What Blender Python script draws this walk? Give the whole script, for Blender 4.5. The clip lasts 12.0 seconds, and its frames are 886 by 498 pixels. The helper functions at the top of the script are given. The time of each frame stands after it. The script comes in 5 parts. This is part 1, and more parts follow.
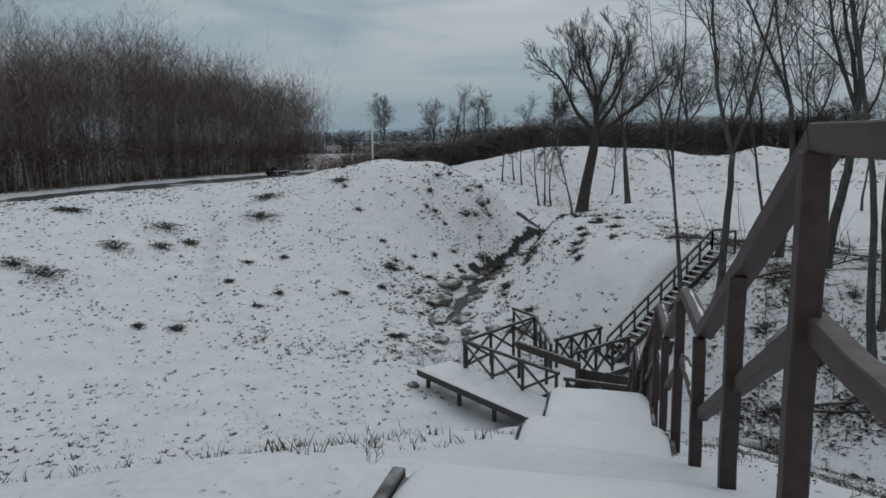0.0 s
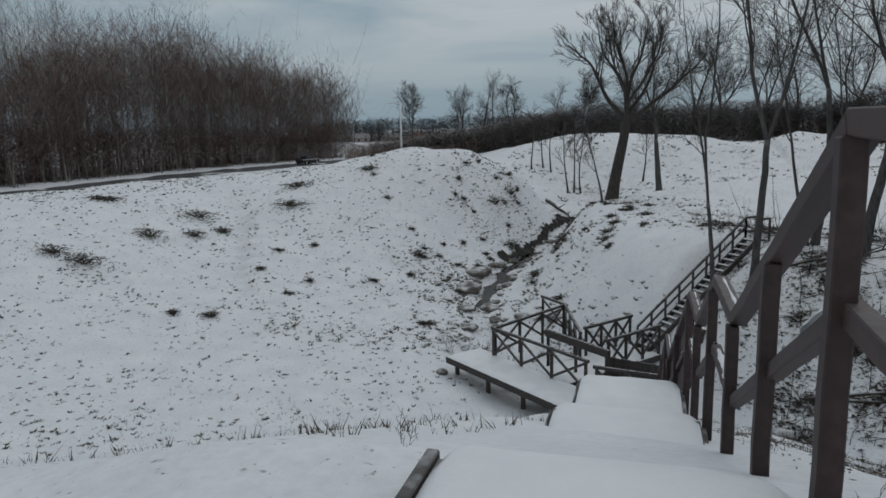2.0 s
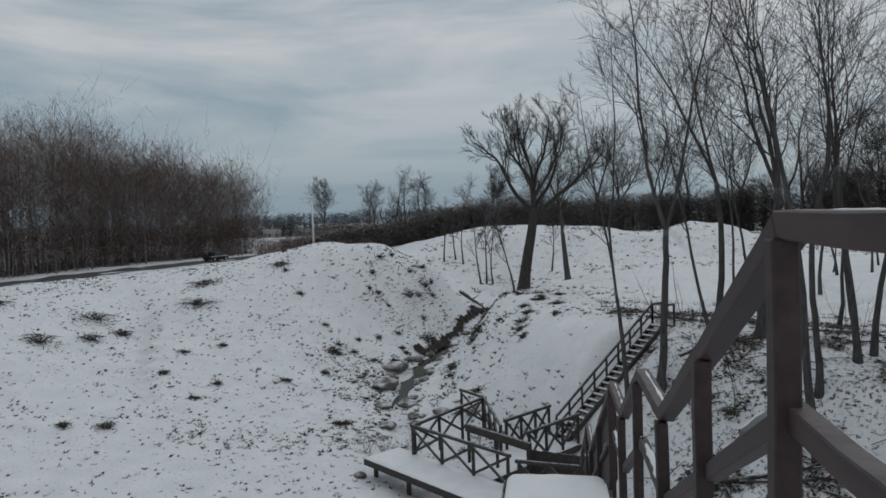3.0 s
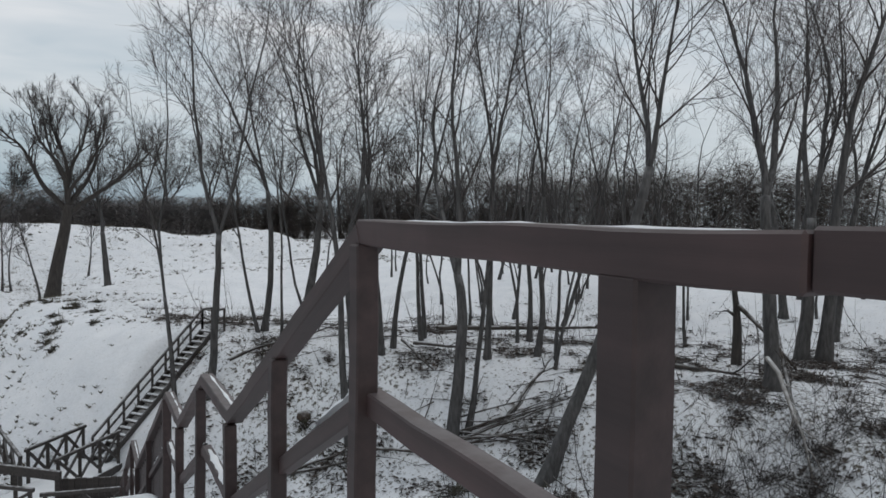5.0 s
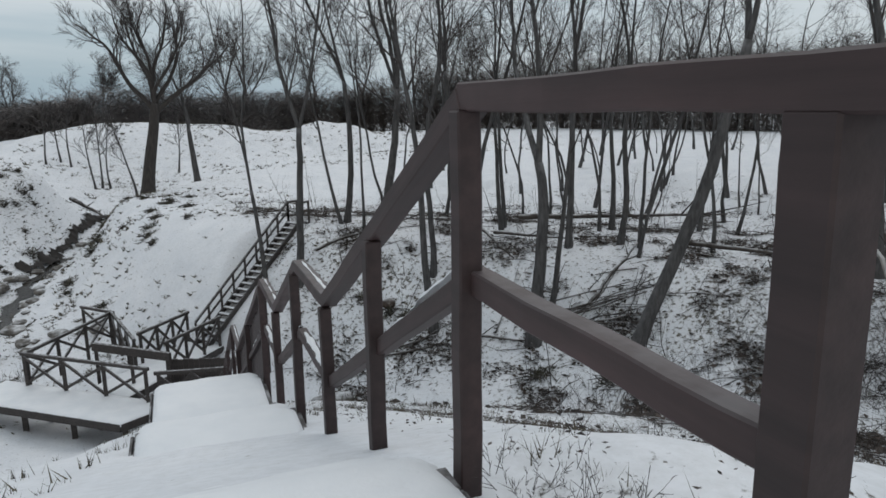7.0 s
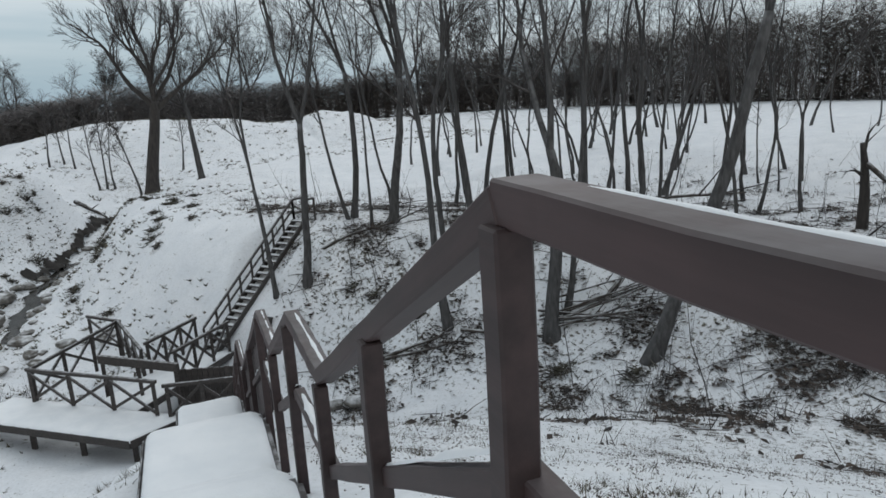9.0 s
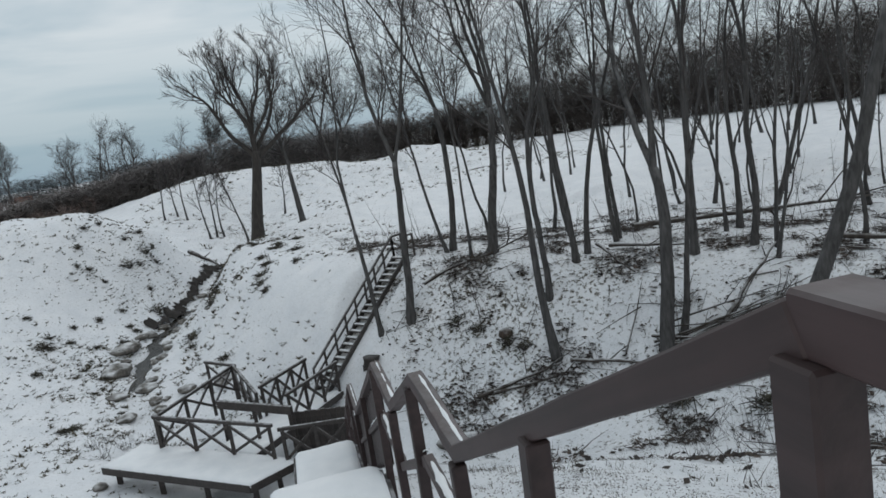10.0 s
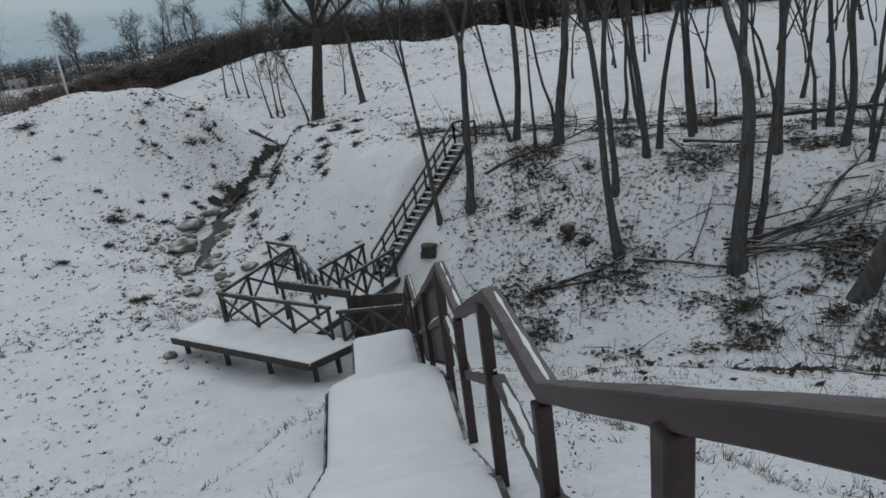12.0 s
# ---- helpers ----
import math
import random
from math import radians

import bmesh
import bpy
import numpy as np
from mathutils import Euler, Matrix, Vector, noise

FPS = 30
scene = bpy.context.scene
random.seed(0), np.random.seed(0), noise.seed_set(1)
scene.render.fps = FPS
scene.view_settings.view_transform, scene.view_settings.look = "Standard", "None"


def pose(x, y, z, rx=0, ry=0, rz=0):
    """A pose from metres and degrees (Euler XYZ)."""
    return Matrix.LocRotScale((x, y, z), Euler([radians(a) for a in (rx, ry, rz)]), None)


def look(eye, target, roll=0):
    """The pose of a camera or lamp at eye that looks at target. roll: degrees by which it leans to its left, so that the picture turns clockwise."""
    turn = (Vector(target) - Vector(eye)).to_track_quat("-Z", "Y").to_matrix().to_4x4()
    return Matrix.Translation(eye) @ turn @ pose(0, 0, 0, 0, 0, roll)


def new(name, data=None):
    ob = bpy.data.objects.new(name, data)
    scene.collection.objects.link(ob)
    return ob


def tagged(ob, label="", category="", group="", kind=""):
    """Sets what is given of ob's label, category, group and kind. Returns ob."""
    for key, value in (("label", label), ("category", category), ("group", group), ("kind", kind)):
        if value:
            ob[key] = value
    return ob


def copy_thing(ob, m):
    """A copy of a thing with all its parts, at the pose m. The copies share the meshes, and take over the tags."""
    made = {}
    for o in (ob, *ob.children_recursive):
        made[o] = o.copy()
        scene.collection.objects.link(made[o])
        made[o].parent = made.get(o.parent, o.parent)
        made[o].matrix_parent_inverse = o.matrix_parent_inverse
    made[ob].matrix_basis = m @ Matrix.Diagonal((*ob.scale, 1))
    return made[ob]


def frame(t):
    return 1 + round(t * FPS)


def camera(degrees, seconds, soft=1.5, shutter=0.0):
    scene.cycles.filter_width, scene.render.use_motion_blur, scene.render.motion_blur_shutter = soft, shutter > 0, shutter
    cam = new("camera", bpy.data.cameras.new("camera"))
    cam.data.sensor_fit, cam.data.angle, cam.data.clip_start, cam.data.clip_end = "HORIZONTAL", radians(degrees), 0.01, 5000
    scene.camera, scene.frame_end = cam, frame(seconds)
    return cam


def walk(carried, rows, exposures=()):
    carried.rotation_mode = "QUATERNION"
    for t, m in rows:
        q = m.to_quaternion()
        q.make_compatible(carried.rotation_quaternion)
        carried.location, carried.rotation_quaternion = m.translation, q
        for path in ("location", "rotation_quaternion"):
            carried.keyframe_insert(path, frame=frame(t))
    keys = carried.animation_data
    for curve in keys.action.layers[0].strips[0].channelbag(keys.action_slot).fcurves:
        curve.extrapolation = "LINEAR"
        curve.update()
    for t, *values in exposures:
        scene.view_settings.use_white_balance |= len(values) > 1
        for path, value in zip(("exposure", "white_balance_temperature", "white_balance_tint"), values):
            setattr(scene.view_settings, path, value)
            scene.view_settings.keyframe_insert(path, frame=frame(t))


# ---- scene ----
cam = camera(65.37, 12.0, soft=1.6)
PATH = [
    (0, (0.105, -2.224, 1.173), (-0.367, -0.307, 0.857), -0.98),
    (0.5, (0.093, -2.207, 1.159), (-0.459, -0.331, 0.738), -2.34),
    (1, (0.097, -2.214, 1.162), (-0.295, -0.290, 0.783), -0.82),
    (1.5, (0.098, -2.232, 1.168), (-0.327, -0.312, 0.807), -1.30),
    (2, (0.096, -2.265, 1.174), (-0.455, -0.374, 0.825), -1.39),
    (2.5, (0.082, -2.224, 1.156), (-0.360, -0.287, 0.928), -1.87),
    (3, (0.013, -2.132, 1.216), (-0.294, -0.158, 1.125), -2.13),
    (3.5, (-0.129, -2.166, 1.195), (-0.002, -0.177, 1.034), -4.70),
    (3.7, (-0.134, -2.148, 1.193), (0.239, -0.193, 0.997), -4.41),
    (5.3, (-0.139, -2.135, 1.218), (0.791, -0.366, 1.138), 1.02),
    (5.5, (-0.151, -2.142, 1.222), (0.711, -0.340, 1.123), 1.14),
    (6, (-0.161, -2.094, 1.191), (0.633, -0.272, 0.965), 1.40),
    (6.5, (-0.197, -2.037, 1.139), (0.453, -0.197, 0.700), 0.47),
    (7, (-0.142, -1.944, 1.130), (0.560, -0.115, 0.728), -0.85),
    (7.5, (-0.022, -1.744, 1.170), (0.736, 0.078, 0.840), -2.86),
    (7.7, (-0.004, -1.681, 1.167), (0.715, 0.145, 0.777), -2.84),
    (9.3, (0.215, -0.920, 1.392), (0.857, 0.919, 0.939), -3.93),
    (9.5, (0.245, -0.797, 1.403), (0.806, 1.077, 0.985), -4.52),
    (10, (0.103, -0.686, 1.447), (0.523, 1.239, 1.100), -8.61),
    (10.5, (0.106, -0.464, 1.407), (0.419, 1.425, 0.828), -6.29),
    (11, (0.149, -0.347, 1.400), (0.287, 1.556, 0.803), -6.43),
    (11.5, (0.145, -0.205, 1.410), (0.376, 1.682, 0.790), -7.73),
    (12, (0.083, -0.155, 1.456), (0.286, 1.729, 0.817), -7.72),
]
EXPOSURES = [(0, -0.23, 6400, 10), (2.5, -0.25, 6400, 10), (3.7, -0.18, 6450, 12), (5.3, 0.26, 6500, 12), (6.5, 0.25, 6480, 11), (7.7, 0.24, 6500, 11), (9.5, 0.33, 6380, 9), (10.5, 0.04, 6380, 9), (12, -0.13, 6400, 10)]
walk(cam, [(t, look(eye, target, roll)) for t, eye, target, roll in PATH], EXPOSURES)

# ---- sky and light: a heavy winter overcast ----
world = bpy.data.worlds.new("world")
scene.world = world
world.use_nodes = True
wt = world.node_tree
wt.nodes.clear()


def wnode(kind, **inputs):
    n = wt.nodes.new(kind)
    for key, value in inputs.items():
        n.inputs[key.replace("_", " ")].default_value = value
    return n


w_out, w_bg = wnode("ShaderNodeOutputWorld"), wnode("ShaderNodeBackground", Strength=1.0)
w_sky = wnode("ShaderNodeTexSky")
w_sky.sky_type, w_sky.sun_disc = "NISHITA", False
w_sky.sun_elevation, w_sky.sun_rotation, w_sky.dust_density = radians(14), radians(200), 3.0
w_scale = wnode("ShaderNodeVectorMath")
w_scale.operation = "SCALE"
w_scale.inputs["Scale"].default_value = 0.10
w_co = wnode("ShaderNodeTexCoord")
w_map = wnode("ShaderNodeMapping")
w_map.inputs["Scale"].default_value = (1.3, 1.3, 7.0)
w_noise = wnode("ShaderNodeTexNoise", Scale=1.6, Detail=5.0, Roughness=0.55, Distortion=0.4)
w_ramp = wnode("ShaderNodeValToRGB")
w_ramp.color_ramp.elements[0].position, w_ramp.color_ramp.elements[0].color = 0.36, (0.36, 0.445, 0.50, 1)
w_ramp.color_ramp.elements[1].position, w_ramp.color_ramp.elements[1].color = 0.62, (0.72, 0.73, 0.73, 1)
w_sep = wnode("ShaderNodeSeparateXYZ")
w_low = wnode("ShaderNodeMapRange")
w_low.inputs["From Min"].default_value, w_low.inputs["From Max"].default_value = -0.02, 0.26
w_band = wnode("ShaderNodeMix")
w_band.data_type = "RGBA"
w_band.inputs["A"].default_value = (0.28, 0.385, 0.455, 1)
w_side = wnode("ShaderNodeMapRange")
w_side.inputs["From Min"].default_value, w_side.inputs["From Max"].default_value, w_side.inputs["To Max"].default_value = -0.1, 0.7, 0.45
w_pale = wnode("ShaderNodeMix")
w_pale.data_type = "RGBA"
w_pale.inputs["B"].default_value = (0.70, 0.715, 0.72, 1)
w_mix = wnode("ShaderNodeMix")
w_mix.data_type = "RGBA"
w_mix.inputs["Factor"].default_value = 0.88
for a, b in ((w_sky.outputs[0], w_scale.inputs[0]), (w_co.outputs["Generated"], w_map.inputs[0]), (w_map.outputs[0], w_noise.inputs["Vector"]),
             (w_noise.outputs["Fac"], w_ramp.inputs[0]), (w_co.outputs["Generated"], w_sep.inputs[0]), (w_sep.outputs["Z"], w_low.inputs["Value"]),
             (w_low.outputs[0], w_band.inputs["Factor"]), (w_ramp.outputs[0], w_band.inputs["B"]), (w_scale.outputs[0], w_mix.inputs["A"]),
             (w_sep.outputs["X"], w_side.inputs["Value"]), (w_side.outputs[0], w_pale.inputs["Factor"]), (w_band.outputs["Result"], w_pale.inputs["A"]), (w_pale.outputs["Result"], w_mix.inputs["B"]), (w_mix.outputs["Result"], w_bg.inputs["Color"]), (w_bg.outputs[0], w_out.inputs[0])):
    wt.links.new(a, b)

sun = new("sun", bpy.data.lights.new("sun", "SUN"))
sun.data.energy, sun.data.angle, sun.data.color = 0.5, radians(40), (1.0, 0.97, 0.93)
sun.matrix_world = pose(0, 0, 60, 50, 0, 160)


# ---- materials ----
class Mat:
    """A small builder for node materials."""

    def __init__(self, name, rough=0.8):
        self.mat = bpy.data.materials.new(name)
        self.mat.use_nodes = True
        self.t = self.mat.node_tree
        self.bsdf = self.t.nodes["Principled BSDF"]
        self.bsdf.inputs["Roughness"].default_value = rough
        self.co = self.t.nodes.new("ShaderNodeTexCoord").outputs["Object"]

    def noise(self, scale, detail=4.0, stretch=(1, 1, 1), rough=0.55, world_space=False):
        m, n = self.t.nodes.new("ShaderNodeMapping"), self.t.nodes.new("ShaderNodeTexNoise")
        m.inputs["Scale"].default_value = stretch
        co = self.t.nodes.new("ShaderNodeNewGeometry").outputs["Position"] if world_space else self.co
        self.t.links.new(co, m.inputs[0])
        self.t.links.new(m.outputs[0], n.inputs["Vector"])
        n.inputs["Scale"].default_value, n.inputs["Detail"].default_value, n.inputs["Roughness"].default_value = scale, detail, rough
        return n.outputs["Fac"]

    def ramp(self, value, *stops):
        r = self.t.nodes.new("ShaderNodeValToRGB")
        self.t.links.new(value, r.inputs[0])
        e = r.color_ramp.elements
        while len(e) < len(stops):
            e.new(0.5)
        for el, (p, c) in zip(e, stops):
            el.position, el.color = p, (*c, 1) if not isinstance(c, (int, float)) else (c, c, c, 1)
        return r.outputs[0]

    def mix(self, fac, a, b, blend="MIX"):
        n = self.t.nodes.new("ShaderNodeMix")
        n.data_type, n.blend_type = "RGBA", blend
        for key, v in (("Factor", fac), ("A", a), ("B", b)):
            if isinstance(v, (int, float)):
                n.inputs[key].default_value = v
            elif isinstance(v, tuple):
                n.inputs[key].default_value = (*v, 1)
            else:
                self.t.links.new(v, n.inputs[key])
        return n.outputs["Result"]

    def math(self, op, a, b=0.5):
        n = self.t.nodes.new("ShaderNodeMath")
        n.operation = op
        for i, v in enumerate((a, b)):
            if isinstance(v, (int, float)):
                n.inputs[i].default_value = v
            else:
                self.t.links.new(v, n.inputs[i])
        return n.outputs[0]

    def up(self):
        """How far the surface faces upwards."""
        s = self.t.nodes.new("ShaderNodeSeparateXYZ")
        self.t.links.new(self.t.nodes.new("ShaderNodeNewGeometry").outputs["Normal"], s.inputs[0])
        return s.outputs["Z"]

    def random(self):
        return self.t.nodes.new("ShaderNodeObjectInfo").outputs["Random"]

    def island(self):
        return self.t.nodes.new("ShaderNodeNewGeometry").outputs["Random Per Island"]

    def done(self, color, bump=None, strength=0.4, distance=0.02):
        if isinstance(color, tuple):
            self.bsdf.inputs["Base Color"].default_value = (*color, 1)
        else:
            self.t.links.new(color, self.bsdf.inputs["Base Color"])
        if bump is not None:
            n = self.t.nodes.new("ShaderNodeBump")
            n.inputs["Strength"].default_value, n.inputs["Distance"].default_value = strength, distance
            self.t.links.new(bump, n.inputs["Height"])
            self.t.links.new(n.outputs[0], self.bsdf.inputs["Normal"])
        return self.mat


def make_ground():
    """Thin snow over brown grass and leaf litter, which shows through in specks and patches."""
    b = Mat("snowy_ground", 0.75)
    snow = b.ramp(b.noise(0.9, 5, world_space=True), (0.3, (0.70, 0.73, 0.77)), (0.7, (0.80, 0.82, 0.85)))
    grass = b.ramp(b.noise(6, 4, world_space=True), (0.3, (0.055, 0.048, 0.038)), (0.55, (0.11, 0.10, 0.075)), (0.75, (0.085, 0.09, 0.07)))
    fine = b.noise(7.0, 7, world_space=True, rough=0.68)
    broad = b.noise(0.35, 4, world_space=True)
    a = b.t.nodes.new("ShaderNodeAttribute")
    a.attribute_name = "litter"
    cover = b.math("ADD", b.math("MULTIPLY", broad, 0.22), b.math("MULTIPLY", a.outputs["Fac"], 0.10))
    bare = b.ramp(b.math("ADD", fine, cover), (0.745, 0.0), (0.83, 1.0))
    crumbs = b.ramp(b.math("ADD", b.noise(24.0, 5, world_space=True, rough=0.6), b.math("MULTIPLY", b.noise(1.1, 4, world_space=True), 0.24)), (0.79, 0.0), (0.86, 0.85))
    bare = b.math("MAXIMUM", bare, crumbs)
    h = b.math("ADD", b.math("MULTIPLY", b.noise(14, 4, world_space=True), 0.4), b.math("MULTIPLY", bare, -0.5))
    thin = b.ramp(b.noise(11.0, 5, world_space=True, rough=0.7), (0.40, (1.0, 1.0, 1.0)), (0.70, (0.87, 0.87, 0.86)))
    snow = b.mix(1.0, snow, thin, "MULTIPLY")
    return b.done(b.mix(bare, snow, grass), h, 0.5, 0.05)


def make_snow():
    b = Mat("packed_snow", 0.6)
    c = b.ramp(b.noise(2.2, 5, world_space=True), (0.3, (0.73, 0.76, 0.79)), (0.7, (0.82, 0.84, 0.86)))
    h = b.math("ADD", b.noise(5, 5, world_space=True), b.math("MULTIPLY", b.noise(40, 3, world_space=True), 0.12))
    b.bsdf.inputs["Subsurface Weight"].default_value = 0.0
    return b.done(c, h, 0.35, 0.04)


def make_wood(name, dark, light, stretch, frost=0.0):
    b = Mat(name, 0.62)
    grain = b.noise(9, 6, stretch)
    c = b.ramp(grain, (0.3, dark), (0.72, light))
    blotch = b.ramp(b.noise(2.5, 4), (0.35, 0.75), (0.7, 1.15))
    c = b.mix(1.0, c, blotch, "MULTIPLY")
    r = b.ramp(b.random(), (0.0, 0.86), (1.0, 1.1))
    c = b.mix(1.0, c, r, "MULTIPLY")
    if frost:
        f = b.math("MULTIPLY", b.ramp(b.up(), (0.55, 0.0), (0.9, 1.0)), b.ramp(b.noise(7, 6), (0.42, 0.05), (0.62, frost)))
        c = b.mix(f, c, (0.62, 0.64, 0.67))
    return b.done(c, b.math("ADD", grain, b.math("MULTIPLY", b.noise(60, 3, stretch), 0.3)), 0.35, 0.006)


def make_bark(name, dark, light, snow=0.25):
    b = Mat(name, 0.9)
    n = b.noise(3.5, 6, (3, 3, 0.6))
    c = b.ramp(n, (0.3, dark), (0.7, light))
    f = b.math("MULTIPLY", b.ramp(b.up(), (0.35, 0.0), (0.8, 1.0)), b.ramp(b.noise(2.0, 4, world_space=True), (0.4, 0.0), (0.65, snow)))
    c = b.mix(f, c, (0.66, 0.68, 0.7))
    return b.done(c, n, 0.6, 0.02)


def make_varied(name, stops, rough=0.9):
    b = Mat(name, rough)
    return b.done(b.ramp(b.island(), *stops))


GROUND, SNOW = make_ground(), make_snow()
ALONG_X, ALONG_Y, ALONG_Z = (0.12, 1.6, 1.6), (1.6, 0.12, 1.6), (1.6, 1.6, 0.12)
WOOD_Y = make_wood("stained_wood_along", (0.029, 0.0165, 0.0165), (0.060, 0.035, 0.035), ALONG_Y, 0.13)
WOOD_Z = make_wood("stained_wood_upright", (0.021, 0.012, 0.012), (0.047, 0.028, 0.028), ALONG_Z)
WOOD_DARK = make_wood("dark_wet_wood", (0.022, 0.019, 0.018), (0.058, 0.048, 0.044), ALONG_X, 0.5)
BARK = make_bark("grey_bark", (0.028, 0.0275, 0.028), (0.086, 0.084, 0.084))
BARK_DARK = make_bark("dark_bark", (0.020, 0.018, 0.017), (0.055, 0.048, 0.044), 0.1)
TWIGS = make_bark("twig_bark", (0.026, 0.023, 0.023), (0.062, 0.054, 0.052), 0.1)
LOG_BARK = make_bark("log_bark", (0.025, 0.021, 0.018), (0.07, 0.058, 0.05), 0.75)
BROWN_WOODS = make_varied("brown_woods", ((0.0, (0.11, 0.079, 0.071)), (0.6, (0.175, 0.128, 0.115)), (1.0, (0.25, 0.205, 0.185))))
GREY_WOODS = make_varied("grey_woods", ((0.0, (0.09, 0.084, 0.08)), (1.0, (0.20, 0.19, 0.18))))
PALE_STEMS = make_varied("pale_stems", ((0.0, (0.12, 0.11, 0.10)), (1.0, (0.32, 0.30, 0.28))))
# the bluish tint is aerial haze painted into the far wood's colour
FAR_HAZE_WOODS = make_varied("far_haze_woods", ((0.0, (0.040, 0.045, 0.05)), (1.0, (0.075, 0.08, 0.085))))
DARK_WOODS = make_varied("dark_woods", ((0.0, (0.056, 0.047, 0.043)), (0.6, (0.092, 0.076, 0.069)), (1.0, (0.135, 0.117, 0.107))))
# distance haze put into the colour: paler and greyer than the dark woods
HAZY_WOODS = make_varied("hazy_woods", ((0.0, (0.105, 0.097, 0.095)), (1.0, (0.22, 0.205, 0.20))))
GRASS = make_varied("dry_grass", ((0.0, (0.035, 0.032, 0.024)), (0.5, (0.085, 0.075, 0.05)), (1.0, (0.14, 0.125, 0.09))))
LEAVES = make_varied("fallen_leaves", ((0.0, (0.022, 0.019, 0.018)), (0.6, (0.05, 0.039, 0.033)), (1.0, (0.088, 0.067, 0.055))))
JUNIPER = make_varied("juniper_green", ((0.0, (0.03, 0.03, 0.022)), (0.6, (0.07, 0.066, 0.045)), (1.0, (0.16, 0.15, 0.13))))


def make_plain(name, color, rough, metal=0.0, spread=0.12):
    b = Mat(name, rough)
    b.bsdf.inputs["Metallic"].default_value = metal
    lo, hi = tuple(v * (1 - spread) for v in color), tuple(v * (1 + spread) for v in color)
    n = b.noise(3, 5)
    return b.done(b.ramp(n, (0.3, lo), (0.7, hi)), n, 0.2, 0.01)


ASPHALT = make_plain("wet_asphalt", (0.06, 0.062, 0.066), 0.55, 0, 0.25)
WATER = make_plain("stream_water", (0.03, 0.028, 0.025), 0.22, 0, 0.4)
STONE = make_plain("grey_stone", (0.16, 0.15, 0.14), 0.85, 0, 0.35)
EARTH = make_plain("wet_earth", (0.024, 0.021, 0.0195), 0.9, 0, 0.4)
CAR_PAINT = make_plain("dark_car_paint", (0.02, 0.02, 0.023), 0.3)
RUBBER = make_plain("tyre_rubber", (0.015, 0.015, 0.015), 0.85)
GLASS = make_plain("dark_glass", (0.02, 0.022, 0.025), 0.08)
POLE = make_plain("painted_steel", (0.55, 0.57, 0.58), 0.4)
PLASTER = make_plain("pale_plaster", (0.3, 0.3, 0.29), 0.9)
ROOF = make_plain("snowy_roof", (0.33, 0.34, 0.35), 0.8)
RED_ROOF = make_plain("dull_red_roof", (0.16, 0.08, 0.06), 0.8)


# ---- mesh helpers ----
def mesh_object(name, verts, faces, material, parent=None, label="", smooth=False):
    me = bpy.data.meshes.new(name)
    me.from_pydata([tuple(v) for v in verts], [], faces)
    me.materials.append(material)
    if smooth:
        me.polygons.foreach_set("use_smooth", [True] * len(me.polygons))
    ob = new(name, me)
    if parent is not None:
        ob.parent = parent
    if label:
        ob["label"] = label
    return ob


def part(name, bm, material, parent, label="", smooth=False):
    me = bpy.data.meshes.new(name)
    bm.to_mesh(me)
    bm.free()
    me.materials.append(material)
    if smooth:
        me.polygons.foreach_set("use_smooth", [True] * len(me.polygons))
    ob = new(name, me)
    if parent is not None:
        ob.parent = parent
    if label:
        ob["label"] = label
    return ob


def thing(name, label, category, at=(0, 0, 0), group="", kind=""):
    ob = new(name)
    ob.location = at
    return tagged(ob, label, category, group, kind)


def add_box(bm, m, size, bevel=0.008):
    """A bevelled box of that size, centred on the pose m."""
    made = bmesh.ops.create_cube(bm, size=1, matrix=m @ Matrix.Diagonal((*size, 1)))
    if bevel:
        edges = list({e for v in made["verts"] for e in v.link_edges})
        bmesh.ops.bevel(bm, geom=edges, offset=bevel, segments=1, affect="EDGES", profile=0.6)


def beam_pose(a, b, spin=0):
    a, b = Vector(a), Vector(b)
    turn = (b - a).to_track_quat("Y", "Z").to_matrix().to_4x4()
    return Matrix.Translation((a + b) / 2) @ turn @ pose(0, 0, 0, 0, spin, 0), (b - a).length


def beam(name, a, b, width, height, material, parent, label="", bevel=0.008, cuts=0, seed=0):
    """A timber from a to b, width across and height upright, as a part of its own, a little uneven when cut lengthwise."""
    m, length = beam_pose(a, b)
    bm = bmesh.new()
    bmesh.ops.create_cube(bm, size=1, matrix=Matrix.Diagonal((width, length, height, 1)))
    if cuts:
        long_edges = [e for e in bm.edges if abs((e.verts[0].co - e.verts[1].co).y) > length * 0.5]
        bmesh.ops.subdivide_edges(bm, edges=long_edges, cuts=cuts)
        rnd = random.Random(seed)
        shifts = {}
        for v in bm.verts:
            dx, dz = shifts.setdefault(round(v.co.y, 2), (rnd.uniform(-0.003, 0.003), rnd.uniform(-0.003, 0.003)))
            v.co.x += dx
            v.co.z += dz
    edges = [e for e in bm.edges if len(e.link_faces) == 2 and e.calc_face_angle(0) > 1.0]
    bmesh.ops.bevel(bm, geom=edges, offset=bevel * 0.7, segments=1, affect="EDGES")
    bmesh.ops.recalc_face_normals(bm, faces=bm.faces[:])
    ob = part(name, bm, material, parent, label)
    base = parent.matrix_basis if parent is not None else Matrix()
    ob.matrix_basis = base.inverted() @ m
    return ob


